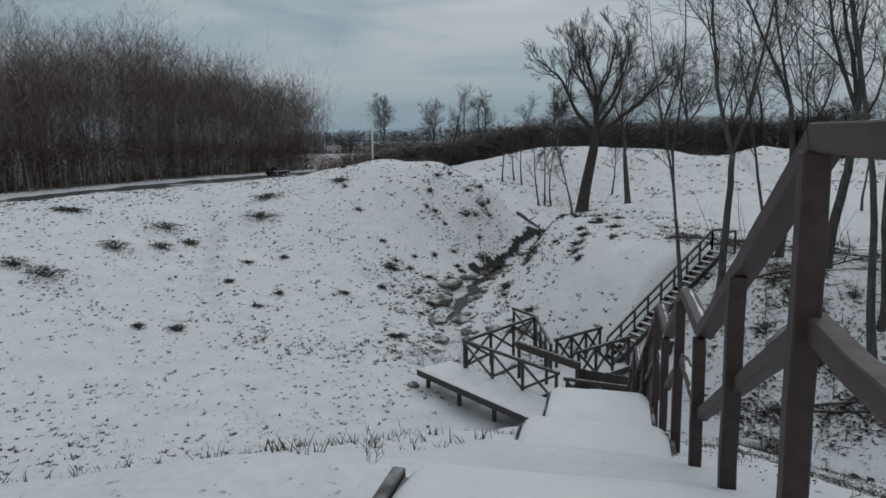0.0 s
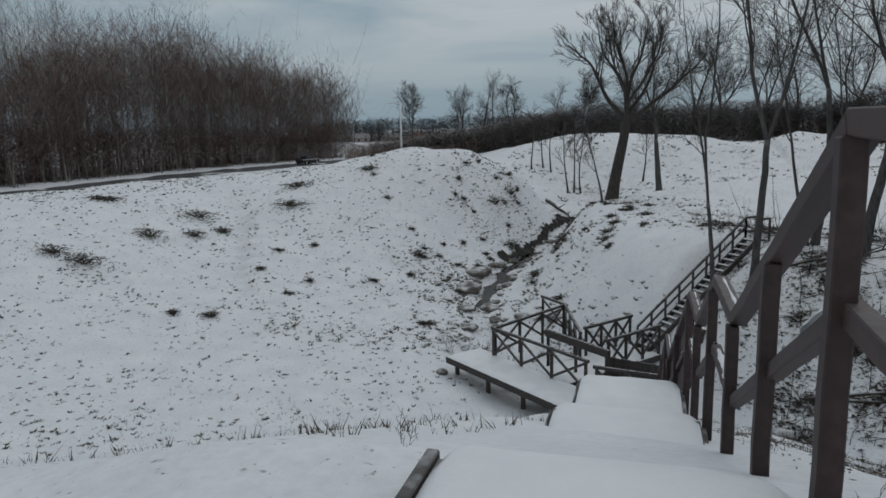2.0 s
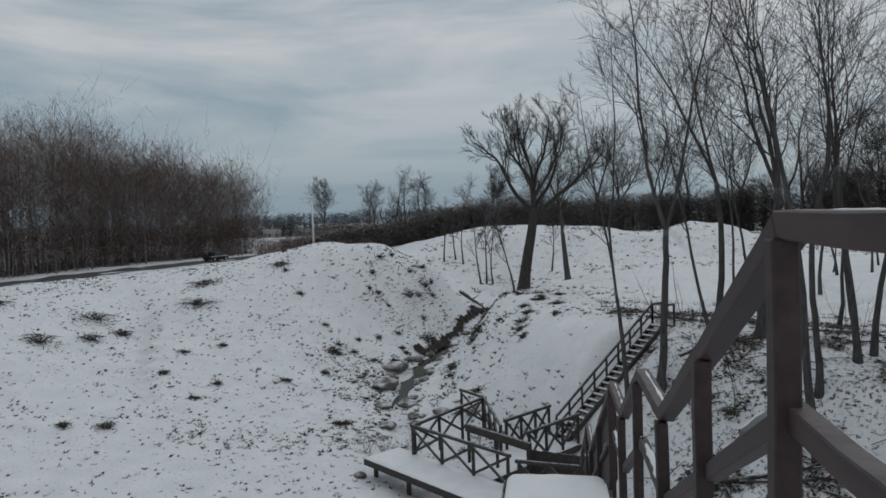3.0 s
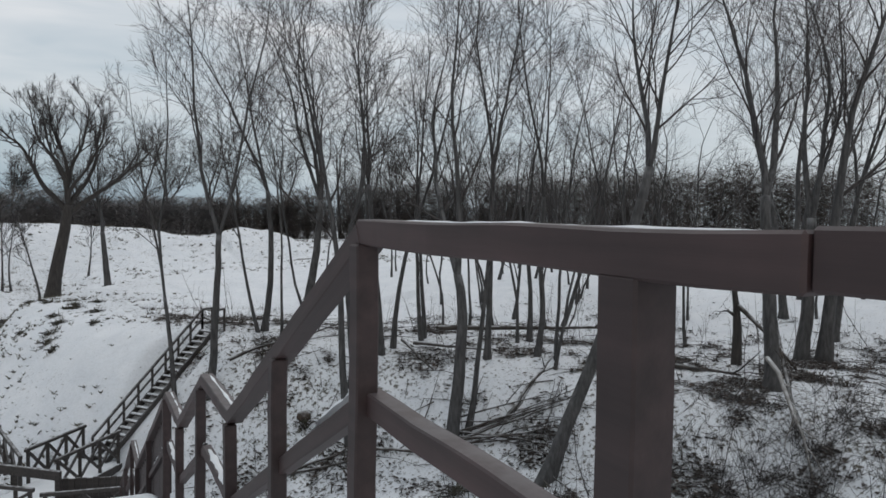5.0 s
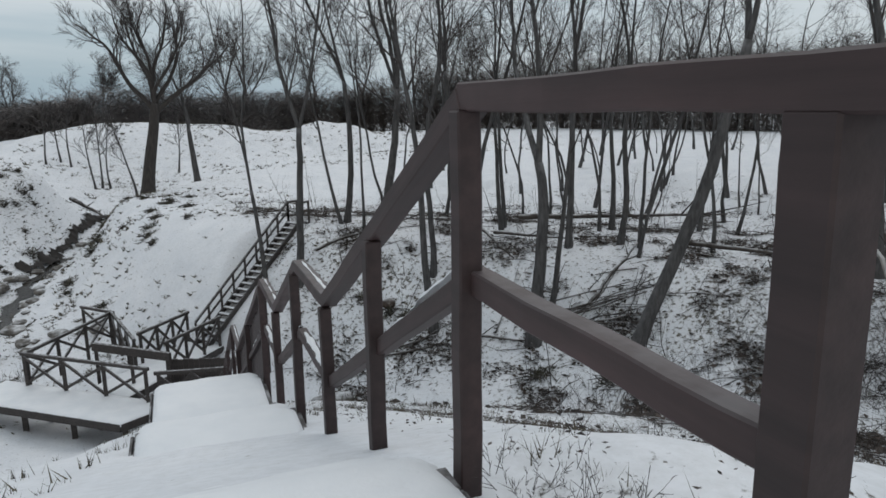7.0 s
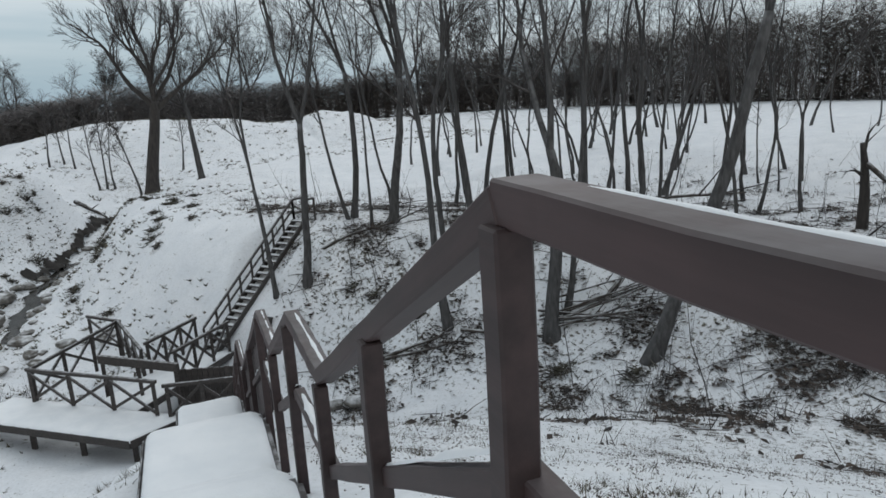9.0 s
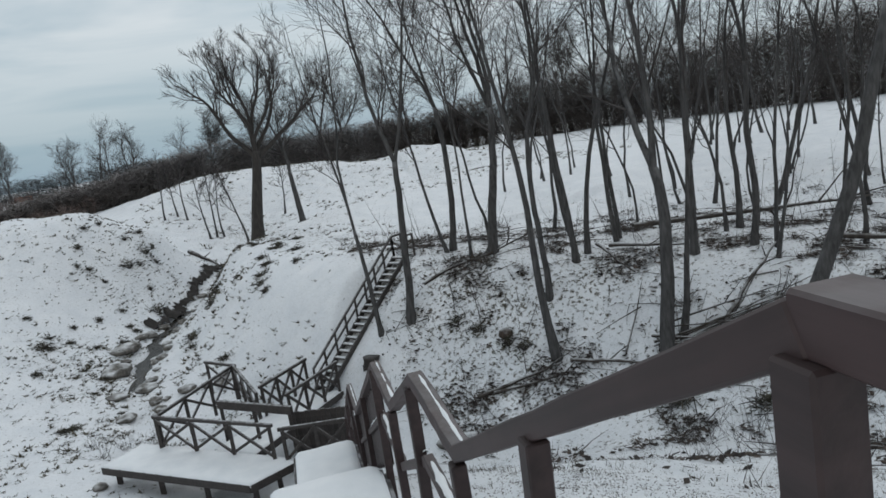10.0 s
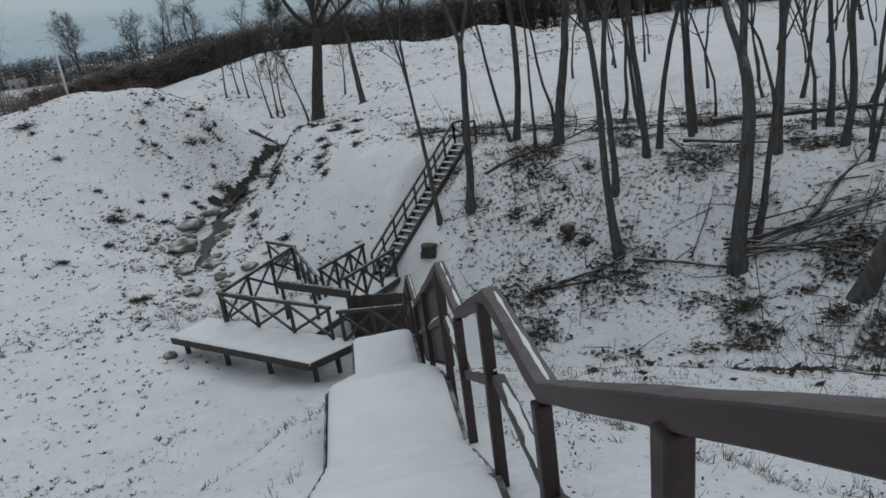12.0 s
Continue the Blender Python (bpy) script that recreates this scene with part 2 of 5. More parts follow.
# ---- the lie of the land: break lines (x, y, z) and the slope that the stair runs down ----
STREAM = [(24, -12, -5.0), (14, 4, -5.4), (11.5, 9.9, -6.1), (9.6, 13.4, -6.7), (6.5, 16.2, -7.4), (3, 18.4, -8.0), (-1, 20.6, -8.4),
          (-3.5, 23, -8.4), (-6.8, 27.8, -8.1), (-7.9, 33, -7.6), (-7.6, 37, -7.1), (-6.4, 41, -6.6), (-4.6, 46, -5.5), (-4.2, 58, -5.0)]
LEFT_TOE = [(-8.5, 18.5, -7.7), (-16, 14, -7.2), (-30, 6, -6.2), (-60, -22, -5.5)]
LEFT_RIDGE = [(-40, 8, -2.6), (-38, 33, -2.6), (-33, 46, -2.45), (-24, 48.5, -1.7), (-16.5, 47, -0.25), (-12, 46, -0.5), (-9.3, 45.5, -1.9)]
ROAD = [(-66, -60, -4.3), (-60, 0, -4.3), (-58, 40, -4.3), (-57, 78, -4.3), (-51, 104, -4.3), (-40, 160, -4.8)]
BANK_EDGE = [(26, -4, -3.6), (20, 11, -3.9), (16, 18.5, -3.9), (11.5, 22.8, -3.7), (8, 25, -3.5), (4.9, 27.2, -3.4), (2.6, 31, -3.6), (-0.6, 38, -3.8), (-2.4, 43.5, -3.9)]
PLATEAU = [(-1.8, 46, -3.9), (1.2, 47.5, -3.7), (9, 56, -3.3), (22, 62, -2.9), (32, 45, -2.6), (38, 20, -2.6)]
HOLLOW = [(-2, 52, -4.4), (4, 58, -4.3), (14, 66, -3.9)]
FAR_RIDGE = [(-14, 71, -2.6), (-9, 75, -0.7), (-6, 77, 0.1), (-1, 79, -0.1), (4.5, 80, -0.3), (8.5, 82, -1.2), (13, 84, -1.3), (16.5, 83, -0.3), (18.5, 83, -0.6), (21.5, 84, -1.9), (38, 84, -1.9), (56, 58, -2.0), (64, 20, -2.0)]
FAR_STAIR = [(0.25, 23.5, -7.2), (4.25, 26.66, -3.45)]
LINES = [(STREAM, 1.0), (LEFT_TOE, 1.0), (LEFT_RIDGE, 1.0), (ROAD, 1.0), (BANK_EDGE, 1.0), (PLATEAU, 0.8), (HOLLOW, 0.5), (FAR_RIDGE, 1.0)]


def nearest(line, x, y):
    """Distance from the points x, y to a break line, and the line's height there."""
    best, height = np.full(x.shape, 1e9), np.zeros(x.shape)
    for (ax, ay, az), (bx, by, bz) in zip(line, line[1:]):
        ux, uy = bx - ax, by - ay
        k = np.clip(((x - ax) * ux + (y - ay) * uy) / (ux * ux + uy * uy), 0, 1)
        d = np.hypot(x - ax - k * ux, y - ay - k * uy)
        height = np.where(d < best, az + k * (bz - az), height)
        best = np.minimum(d, best)
    return best, height


def soft_step(a, b, v):
    k = np.clip((v - a) / (b - a), 0, 1)
    return k * k * (3 - 2 * k)


def waves(x, y, size, seed):
    """Cheap smooth bumps of about that size, between -1 and 1."""
    total = np.zeros(np.shape(x))
    for i in range(6):
        a, p = seed * 1.7 + i * 2.399, seed * 3.1 + i * 1.3
        f = 2 * math.pi / size * (0.7 + 0.13 * i)
        total = total + np.sin((x * math.cos(a) + y * math.sin(a)) * f + p)
    return total / 6


def near_slope(x, y):
    """The hill on which the stair stands."""
    brow = np.maximum(0.75 * y - 0.66 * x - 4.4 + 0.35 * waves(x, y, 3.1, 5), 0)
    left = -0.12 - 0.40 * np.maximum(y - 0.15, 0) - 0.16 * np.maximum(-x - 0.8, 0) - 0.22 * brow
    s = y + 0.10 * np.maximum(x, 0)
    right = -0.12 - 0.40 * np.clip(s - 0.2, 0, 9.5) - 0.62 * np.maximum(s - 9.7, 0) - (0.15 + 0.13 * soft_step(10, 5, y)) * np.maximum(x - 1.5, 0)
    k = soft_step(-3.0, -0.7, x)
    return left * (1 - k) + right * k


def land(x, y):
    """Height of the ground at x, y."""
    x, y = np.asarray(x, float), np.asarray(y, float)
    top, total = np.zeros(x.shape), np.zeros(x.shape)
    for line, weight in LINES:
        d, h = nearest(line, x, y)
        w = weight / (d ** 2.4 + 0.15)
        top, total = top + w * h, total + w
    rest = top / total
    ds, hs = nearest(STREAM, x, y)
    rest = rest - 0.35 * np.exp(-(ds / 0.9) ** 2)
    far = np.hypot(x, y)
    rest = rest * (1 - soft_step(130, 420, far)) + -6.0 * soft_step(130, 420, far)
    near = near_slope(x, y)
    k = 0.35
    m = np.maximum(near, rest)
    z = m + k * np.log(np.exp((near - m) / k) + np.exp((rest - m) / k))
    amount = soft_step(2, 8, np.hypot(x, y))
    z = z + amount * (0.10 * waves(x, y, 4.1, 1) + 0.05 * waves(x, y, 1.7, 2) + 0.14 * waves(x, y, 9.0, 3)) + 0.02 * waves(x, y, 0.7, 4)
    d, h = nearest(FAR_STAIR, x, y)
    return np.where(d < 4, np.minimum(z, h - 0.12 + 1.1 * np.maximum(d - 0.7, 0)), z)


# ---- ground: one sheet to the horizon ----
def spread_axis(low, high, step, growth, reach):
    """Grid lines, even between low and high, then wider and wider."""
    mid = list(np.arange(low, high + step / 2, step))
    up_, down_, s = [], [], step
    v = mid[-1]
    while v < reach:
        s *= growth
        v += s
        up_.append(v)
    s, v = step, mid[0]
    while v > -reach:
        s *= growth
        v -= s
        down_.append(v)
    return np.array(down_[::-1] + mid + up_)


def litter_amount(x, y):
    """How much leaf litter and bare ground shows: most on the wooded bank and along the stream."""
    ds, _ = nearest(STREAM, x, y)
    de, _ = nearest(BANK_EDGE, x, y)
    wood = soft_step(2.0, 4.6, x + 0.2 * (y - 22)) * np.exp(-(de / 12.0) ** 2)
    wood = wood * soft_step(7.5, 10.5, y + 0.55 * np.abs(x))
    bank = np.exp(-((ds - 1.5) / 2.2) ** 2) * soft_step(17, 20, y + 0.2 * x)
    bank2 = 0.55 * np.exp(-(ds / 5.0) ** 2) * soft_step(22, 26, y)
    far = 0.6 * soft_step(52, 60, y) * soft_step(-14, -6, x) * (1 - soft_step(85, 95, y))
    mound = 0.04 * soft_step(30, 40, y) * np.exp(-((x + 12) / 6) ** 2)
    left = 0.15 * soft_step(-5, -12, x) * soft_step(14, 20, y)
    flank = 0.75 * soft_step(6.5, 9.5, x - 0.25 * y) * soft_step(34, 26, x) * soft_step(-12, -4, y) * soft_step(17, 12, y)
    ditch = flank + 0.9 * np.exp(-((x - 9.9) / 1.3) ** 2 - ((y - 14.9) / 0.7) ** 2) + 0.8 * np.exp(-((x - 11.4) / 0.9) ** 2 - ((y - 12.8) / 1.3) ** 2) + 0.7 * np.exp(-((x - 4.0) / 1.2) ** 2 - ((y - 18.6) / 0.6) ** 2)
    patch = 0.9 * np.exp(-((x - 5.4) / 1.5) ** 2 - ((y - 21.4) / 1.7) ** 2)
    near_flank = patch + 0.3 * soft_step(1.2, 3.5, x) * soft_step(18, 10, x) * soft_step(-3, -1, y) * soft_step(12, 8, y)
    return np.clip(near_flank + ditch + wood * 0.85 + bank * 0.28 + bank2 * 0.2 + far + mound + left, 0, 1)


gx, gy = spread_axis(-10, 16, 0.2, 1.045, 2500), spread_axis(-3, 31, 0.2, 1.04, 2500)
XX, YY = np.meshgrid(gx, gy)
ZZ = land(XX, YY)
nx, ny = len(gx), len(gy)
idx = np.arange(nx * ny).reshape(ny, nx)
quads = np.stack([idx[:-1, :-1], idx[:-1, 1:], idx[1:, 1:], idx[1:, :-1]], -1).reshape(-1, 4)
me = bpy.data.meshes.new("ground")
me.from_pydata(np.stack([XX, YY, ZZ], -1).reshape(-1, 3).tolist(), [], quads.tolist())
me.polygons.foreach_set("use_smooth", [True] * len(me.polygons))
att = me.attributes.new("litter", "FLOAT", "POINT")
att.data.foreach_set("value", litter_amount(XX, YY).reshape(-1).astype(np.float32))
me.materials.append(GROUND)
ground = tagged(new("ground", me), "snow-covered hills and stream valley with brown grass showing through", "ground", kind="structure")


def ribbon(name, line, width, lift, material, label, category, step=0.5, kind="structure", wobble=0.0, seed=0, own_height=None, rough=0.0):
    """A strip of surface laid along a line of the land."""
    rnd_ = random.Random(seed)
    pts = []
    for a, b in zip(line, line[1:]):
        n = max(2, int(math.hypot(b[0] - a[0], b[1] - a[1]) / step))
        pts += [tuple(a[i] + (b[i] - a[i]) * k / n for i in range(3)) for k in range(n)]
    pts.append(line[-1])
    verts, faces = [], []
    for i, p in enumerate(pts):
        q, r = pts[max(i - 1, 0)], pts[min(i + 1, len(pts) - 1)]
        d = Vector((r[0] - q[0], r[1] - q[1])).normalized()
        for side in (-1, 0, 1):
            w = width / 2 * (1 + wobble * math.sin(i * 0.9 * step + side + seed) + wobble * math.sin(i * 2.3 * step + side * 2)) * (1 + rnd_.uniform(-rough, rough))
            x, y = p[0] - d.y * side * w, p[1] + d.x * side * w
            verts.append((x, y, (float(land(x, y)) if own_height is None else p[2] + own_height) + lift + rnd_.uniform(-0.2, 0.2) * rough * (0 if own_height else 1)))
        if i:
            k = 3 * i
            faces += [(k - 3, k - 2, k + 1, k), (k - 2, k - 1, k + 2, k + 1)]
    ob = mesh_object(name, verts, faces, material, smooth=True)
    return tagged(ob, label, category, kind=kind)


ribbon("road", ROAD, 7.0, 0.06, ASPHALT, "wet grey asphalt country road between snowy verges", "road", 2.0)
ribbon("water", [(-7.6, 31.3, -7.75)] + STREAM[9:12], 0.62, 0.05, WATER, "dark narrow stream winding through the snowy gully", "stream", 0.3, wobble=0.45, own_height=-0.30, rough=0.5)


# ---- timber stair down the hill, with its handrail ----
STAIR = [(-4.5, 0.0), (0.0, 0.0), (2.29, -1.23), (3.43, -1.23), (4.93, -2.0), (6.25, -2.0), (11.2, -4.5), (12.7, -4.5), (17.9, -7.2), (18.4, -7.2)]
HALF = 0.60


def stair_height(y):
    for (a, za), (b, zb) in zip(STAIR, STAIR[1:]):
        if y <= b:
            return za + (zb - za) * (y - a) / (b - a)
    return STAIR[-1][1]


stairs = thing("timber_stairs", "dark timber hillside stair in flights and landings, buried in snow", "stairs", kind="structure")
for (a, za), (b, zb) in zip(STAIR, STAIR[1:]):
    for side in (-1, 1):
        x = side * (HALF + 0.025)
        buried = side < 0 and a > -1
        drop = (0.10 if za == zb else 0.13) + (0.09 if side > 0 else 0) + (0.055 if buried else 0)
        beam("stringer", (x, a, za - drop), (x, b + 0.02, zb - drop), 0.022 if buried else 0.05, 0.24 if za != zb else 0.2, WOOD_DARK, stairs)
    if za == zb:
        n = max(1, round((b - a) / 0.145))
        for i in range(n):
            y = a + (i + 0.5) * (b - a) / n
            beam("landing_board", (-HALF, y, za - 0.045), (HALF, y, za - 0.045), (b - a) / n - 0.012, 0.04, WOOD_DARK, stairs, bevel=0.004)
    else:
        n = round((za - zb) / 0.175)
        for i in range(n):
            y, z = a + (i + 0.5) * (b - a) / n, za - (i + 1) * (za - zb) / n
            beam("tread", (-HALF, y, z - 0.03), (HALF, y, z - 0.03), (b - a) / n + 0.02, 0.04, WOOD_DARK, stairs, bevel=0.004)
for y in (1.2, 5.6, 7.5, 9.2, 11.9, 14.0, 16.0, 17.8):
    for x in (-HALF + 0.1, HALF - 0.1):
        g = float(land(x, y)) - 0.3
        beam("stilt", (x, y, g), (x, y, stair_height(y) - 0.2), 0.11, 0.11, WOOD_DARK, stairs)


def snow_on_stairs():
    """The trodden snow that fills the steps: a soft ramp with a faint wave for each tread."""
    ys = np.arange(-4.5, 18.4, 0.055)
    xs = np.linspace(-HALF + 0.01, HALF - 0.01, 23)
    verts, faces = [], []
    for y in ys:
        flat = stair_height(y)
        soft = sum(stair_height(y + d) for d in (-0.18, -0.09, 0, 0.09, 0.18)) / 5
        flight = abs(stair_height(y + 0.05) - stair_height(y - 0.05)) > 0.02
        for x in xs:
            edge = min(x + HALF, HALF - 0.01 - x)
            z = 0.7 * soft + 0.3 * flat + 0.055 * float(soft_step(0, 0.09, edge)) - 0.02
            z += 0.012 * float(waves(x, y, 0.9, 7)) + 0.007 * float(waves(x, y, 0.31, 9))
            if flight:
                z += 0.016 * math.sin(y / 0.3135 * 2 * math.pi)
            verts.append((x, y, z))
    n = len(xs)
    for j in range(len(ys) - 1):
        for i in range(n - 1):
            k = j * n + i
            faces.append((k, k + 1, k + n + 1, k + n))
    # a skirt gives the layer its thickness
    base = len(verts)
    for j in range(len(ys)):
        for i in (0, n - 1):
            x, y, z = verts[j * n + i]
            verts.append((x, y, z - 0.09))
    for j in range(len(ys) - 1):
        for s, i in ((0, 0), (1, n - 1)):
            a, b = j * n + i, (j + 1) * n + i
            c, d = base + 2 * j + s, base + 2 * (j + 1) + s
            faces.append((a, b, d, c) if s == 0 else (b, a, c, d))
    ob = mesh_object("snow_layer", verts, faces, SNOW, smooth=True)
    tagged(ob, "smooth trodden snow filling the steps and landings", "snow", kind="stuff")


snow_on_stairs()

RAIL_X = 0.70
RAIL = [(-4.4, 1.2), (-1.585, 1.2), (0.0, 1.2), (2.29, -0.03), (3.43, -0.03), (4.93, -0.8), (6.14, -0.8), (11.2, -3.3), (12.7, -3.3), (17.8, -6.0)]
railing = thing("handrail", "reddish-brown square timber handrail with a middle rail, dusted with snow", "railing")
for i, ((a, za), (b, zb)) in enumerate(zip(RAIL, RAIL[1:])):
    for drop, wide, tall in ((0.042, 0.10, 0.084), (0.60, 0.07, 0.078)):
        if i == 0 and drop > 0.1:
            continue
        if i == 1 and drop > 0.1:
            a = -1.25
        if i == 0 and drop < 0.1:
            beam("top_rail", (RAIL_X + 0.012, a, za - drop + 0.008), (RAIL_X + 0.012, b, zb - drop + 0.008), wide, tall, WOOD_Y, railing, cuts=6, seed=i)
            continue
        beam("top_rail" if drop < 0.1 else "middle_rail", (RAIL_X, a - (0.02 if za != zb else 0), za - drop), (RAIL_X, b + (0.02 if za != zb else 0), zb - drop),
             wide, tall - (0.004 if za != zb else 0), WOOD_Y, railing, cuts=8, seed=i * 2)


def snow_strip(a, b, width, height, seed, parent, aside=0.0, gap=0.0):
    """A broken ridge of snow lying on a rail between a and b."""
    rnd_ = random.Random(seed)
    a, b = Vector(a), Vector(b)
    n = max(8, int((b - a).length / 0.06))
    p1, p2, p3 = rnd_.uniform(0, 6), rnd_.uniform(0, 6), rnd_.uniform(0, 6)
    verts, faces = [], []
    for i in range(n + 1):
        p = a.lerp(b, i / n)
        k = 0.55 - gap + 0.3 * math.sin(i * 0.31 + p1) + 0.3 * math.sin(i * 0.83 + p2) + 0.2 * math.sin(i * 2.1 + p3)
        k = max(0.02, min(1.2, k)) * min(1, i * 0.6 + 0.02, (n - i) * 0.6 + 0.02)
        for x, z in ((-0.5, -0.004), (-0.3, 0.8 * height), (0.25, 0.9 * height), (0.5, -0.004)):
            verts.append((p.x + aside + x * width * (0.35 + 0.65 * k), p.y, p.z + (z if z < 0 else z * k)))
        if i:
            c = 4 * i
            faces += [(c - 4 + j, c - 3 + j, c + 1 + j, c + j) for j in range(3)]
    mesh_object("snow_strip", verts, faces, SNOW, parent, "thin broken strip of snow", smooth=True)


for i, ((a, za), (b, zb)) in enumerate(zip(RAIL, RAIL[1:])):
    steep = za != zb
    if i not in (2, 4):
        snow_strip((RAIL_X, a + 0.02, za), (RAIL_X, b - 0.02, zb), 0.022 if i < 3 else 0.035, 0.006 if i < 3 else 0.010, 500 + i, railing, 0.036 if i < 3 else 0.015, 0.3 if i < 3 else 0.12)
    if i > 1:
        snow_strip((RAIL_X, a + 0.05, za - 0.561), (RAIL_X, b - 0.05, zb - 0.561), 0.065, 0.02 if i < 3 else 0.032, 520 + i, railing)
POSTS = [-2.75, -1.25, -0.03, 1.09, 2.29, 3.55, 4.91, 6.16, 8.6, 11.18, 12.72, 15.2, 17.8]


BOARDED = (6.3, 12.6)


def rail_height(y):
    for (a, za), (b, zb) in zip(RAIL, RAIL[1:]):
        if y <= b:
            return za + (zb - za) * (y - a) / (b - a)
    return RAIL[-1][1]


for y in POSTS:
    g = float(land(RAIL_X, y)) - 0.3
    wide, x = (0.096, RAIL_X - 0.002) if y < -1 else (0.076, RAIL_X - 0.033)
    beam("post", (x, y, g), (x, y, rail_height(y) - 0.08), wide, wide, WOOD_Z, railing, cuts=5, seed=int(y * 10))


# upright boards close the railing of the long flight
count = 40
for i in range(count):
    wide = (BOARDED[1] - BOARDED[0]) / count
    y = BOARDED[0] + wide * (i + 0.5)
    bm = bmesh.new()
    add_box(bm, Matrix(), (0.02, wide - 0.008, 1.0), 0.003)
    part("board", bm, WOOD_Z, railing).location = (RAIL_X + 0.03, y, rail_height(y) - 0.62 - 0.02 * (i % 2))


# ---- platform and footbridge at the foot of the stair ----
FOOT, DECK_Z = Vector((-2.14, 17.44)), -7.2
AXIS_U, AXIS_V = Vector((-0.78, 0.63)), Vector((0.63, 0.78))


def uv(u, v, z):
    q = FOOT + AXIS_U * u + AXIS_V * v
    return (q.x, q.y, DECK_Z + z)


def deck(name, label, u0, u1, v0, v1, along_u=True, z=0.0, slant=0.0):
    """A plank deck on joists and posts, with a snow layer on it."""
    top = thing(name, label, "deck", kind="structure")

    def end(v):
        return u0 + slant * (v1 - v) / (v1 - v0)

    n = round(((v1 - v0) if along_u else (u1 - u0)) / 0.16)
    for i in range(n):
        k = (i + 0.5) / n
        if along_u:
            v = v0 + k * (v1 - v0)
            beam("plank", uv(end(v), v, z - 0.10), uv(u1, v, z - 0.10), (v1 - v0) / n - 0.012, 0.05, WOOD_DARK, top, bevel=0.004)
        else:
            u = u0 + k * (u1 - u0)
            beam("plank", uv(u, v0, z - 0.10), uv(u, v1, z - 0.10), (u1 - u0) / n - 0.012, 0.05, WOOD_DARK, top, bevel=0.004)
    for a, b in ((uv(end(v0), v0, z - 0.13), uv(u1, v0, z - 0.13)), (uv(u0, v1, z - 0.13), uv(u1, v1, z - 0.13)), (uv(end(v0), v0, z - 0.13), uv(u0, v1, z - 0.13)), (uv(u1, v0, z - 0.13), uv(u1, v1, z - 0.13))):
        beam("edge_beam", (a[0], a[1], a[2] + 0.01), (b[0], b[1], b[2] + 0.01), 0.06, 0.23, WOOD_DARK, top)
    for u in np.linspace(u0 + slant + 0.2, u1 - 0.2, max(2, round((u1 - u0) / 2.4) + 1)):
        for v in (v0 + 0.35, v1 - 0.2):
            x, y, zz = uv(u, v, z)
            g = float(land(x, y)) - 0.25
            if g < zz - 0.35:
                beam("stilt", (x, y, g), (x, y, zz - 0.24), 0.14, 0.14, WOOD_DARK, top)
    bm = bmesh.new()
    nu, nv = max(2, int((u1 - u0) / 0.15)), max(2, int((v1 - v0) / 0.15))
    grid = [[bm.verts.new(Vector(uv(end(v0 + (v1 - v0) * j / nv) - 0.02 + (u1 - end(v0 + (v1 - v0) * j / nv) + 0.04) * i / nu, v0 - 0.02 + (v1 - v0 + 0.04) * j / nv,
            z + 0.03 * min(1, min(i, nu - i, j, nv - j) * 2) + 0.012 * math.sin(i * 1.7 + j * 0.6) * math.cos(j * 1.1)))) for j in range(nv + 1)] for i in range(nu + 1)]
    for i in range(nu):
        for j in range(nv):
            bm.faces.new((grid[i][j], grid[i][j + 1], grid[i + 1][j + 1], grid[i + 1][j]))
    bmesh.ops.recalc_face_normals(bm, faces=bm.faces[:])
    made = bmesh.ops.extrude_face_region(bm, geom=bm.faces[:])
    bmesh.ops.translate(bm, vec=(0, 0, -0.075), verts=[v for v in made["geom"] if isinstance(v, bmesh.types.BMVert)])
    bmesh.ops.recalc_face_normals(bm, faces=bm.faces[:])
    part("snow_layer", bm, SNOW, top, "white snow layer", True)
    return top


def fence(label, a, b, panels, height=1.05, braces=True, rail=0.09, deep=0.10):
    """Posts, a top rail and crossed braces between two points of the deck (u, v, z)."""
    top = thing("crossed_fence", label, "railing", group="bridge railings")
    a, b = Vector(uv(*a)), Vector(uv(*b))
    lift = Vector((0, 0, height))
    pts = [a.lerp(b, i / panels) for i in range(panels + 1)]
    for p in pts:
        beam("post", p - Vector((0, 0, 0.25)), p + lift - Vector((0, 0, 0.02)), 0.105, 0.105, WOOD_DARK, top)
    d = (b - a).normalized() * 0.12
    beam("top_rail", a + lift - d, b + lift + d, rail, deep, WOOD_DARK, top)
    for i, (p, q) in enumerate(zip(pts, pts[1:])):
        if braces:
            low, high = Vector((0, 0, 0.10)), Vector((0, 0, height - 0.08))
            side = Vector((-d.y, d.x, 0)).normalized() * 0.025
            beam("brace", p + low + side, q + high + side, 0.05, 0.085, WOOD_DARK, top, bevel=0.004)
            beam("brace", p + high - side, q + low - side, 0.05, 0.085, WOOD_DARK, top, bevel=0.004)
    return top


deck("snowy_platform", "dark plank viewing platform on posts under thick snow", -0.48, 5.95, 0.08, 1.62, slant=0.55)
deck("footbridge", "short plank footbridge over the stream under snow", 1.25, 2.85, 1.66, 6.4, False, -0.02)
fence("dark timber railing with crossed braces along the platform", (0.33, 1.47, 0), (4.88, 1.47, 0), 3)
fence("dark timber railing with crossed braces beside the stream", (4.88, 1.55, 0), (5.6, 5.75, 0), 3)
fence("short dark timber railing end with crossed braces", (5.6, 5.85, 0), (7.2, 6.1, 0), 1)
fence("long dark timber railing with crossed braces over the stream", (5.5, 5.75, 0), (2.9, 3.9, -0.15), 3)
fence("dark timber bridge railing with crossed braces", (2.80, 4.1, 0), (2.80, 6.5, 0), 3)
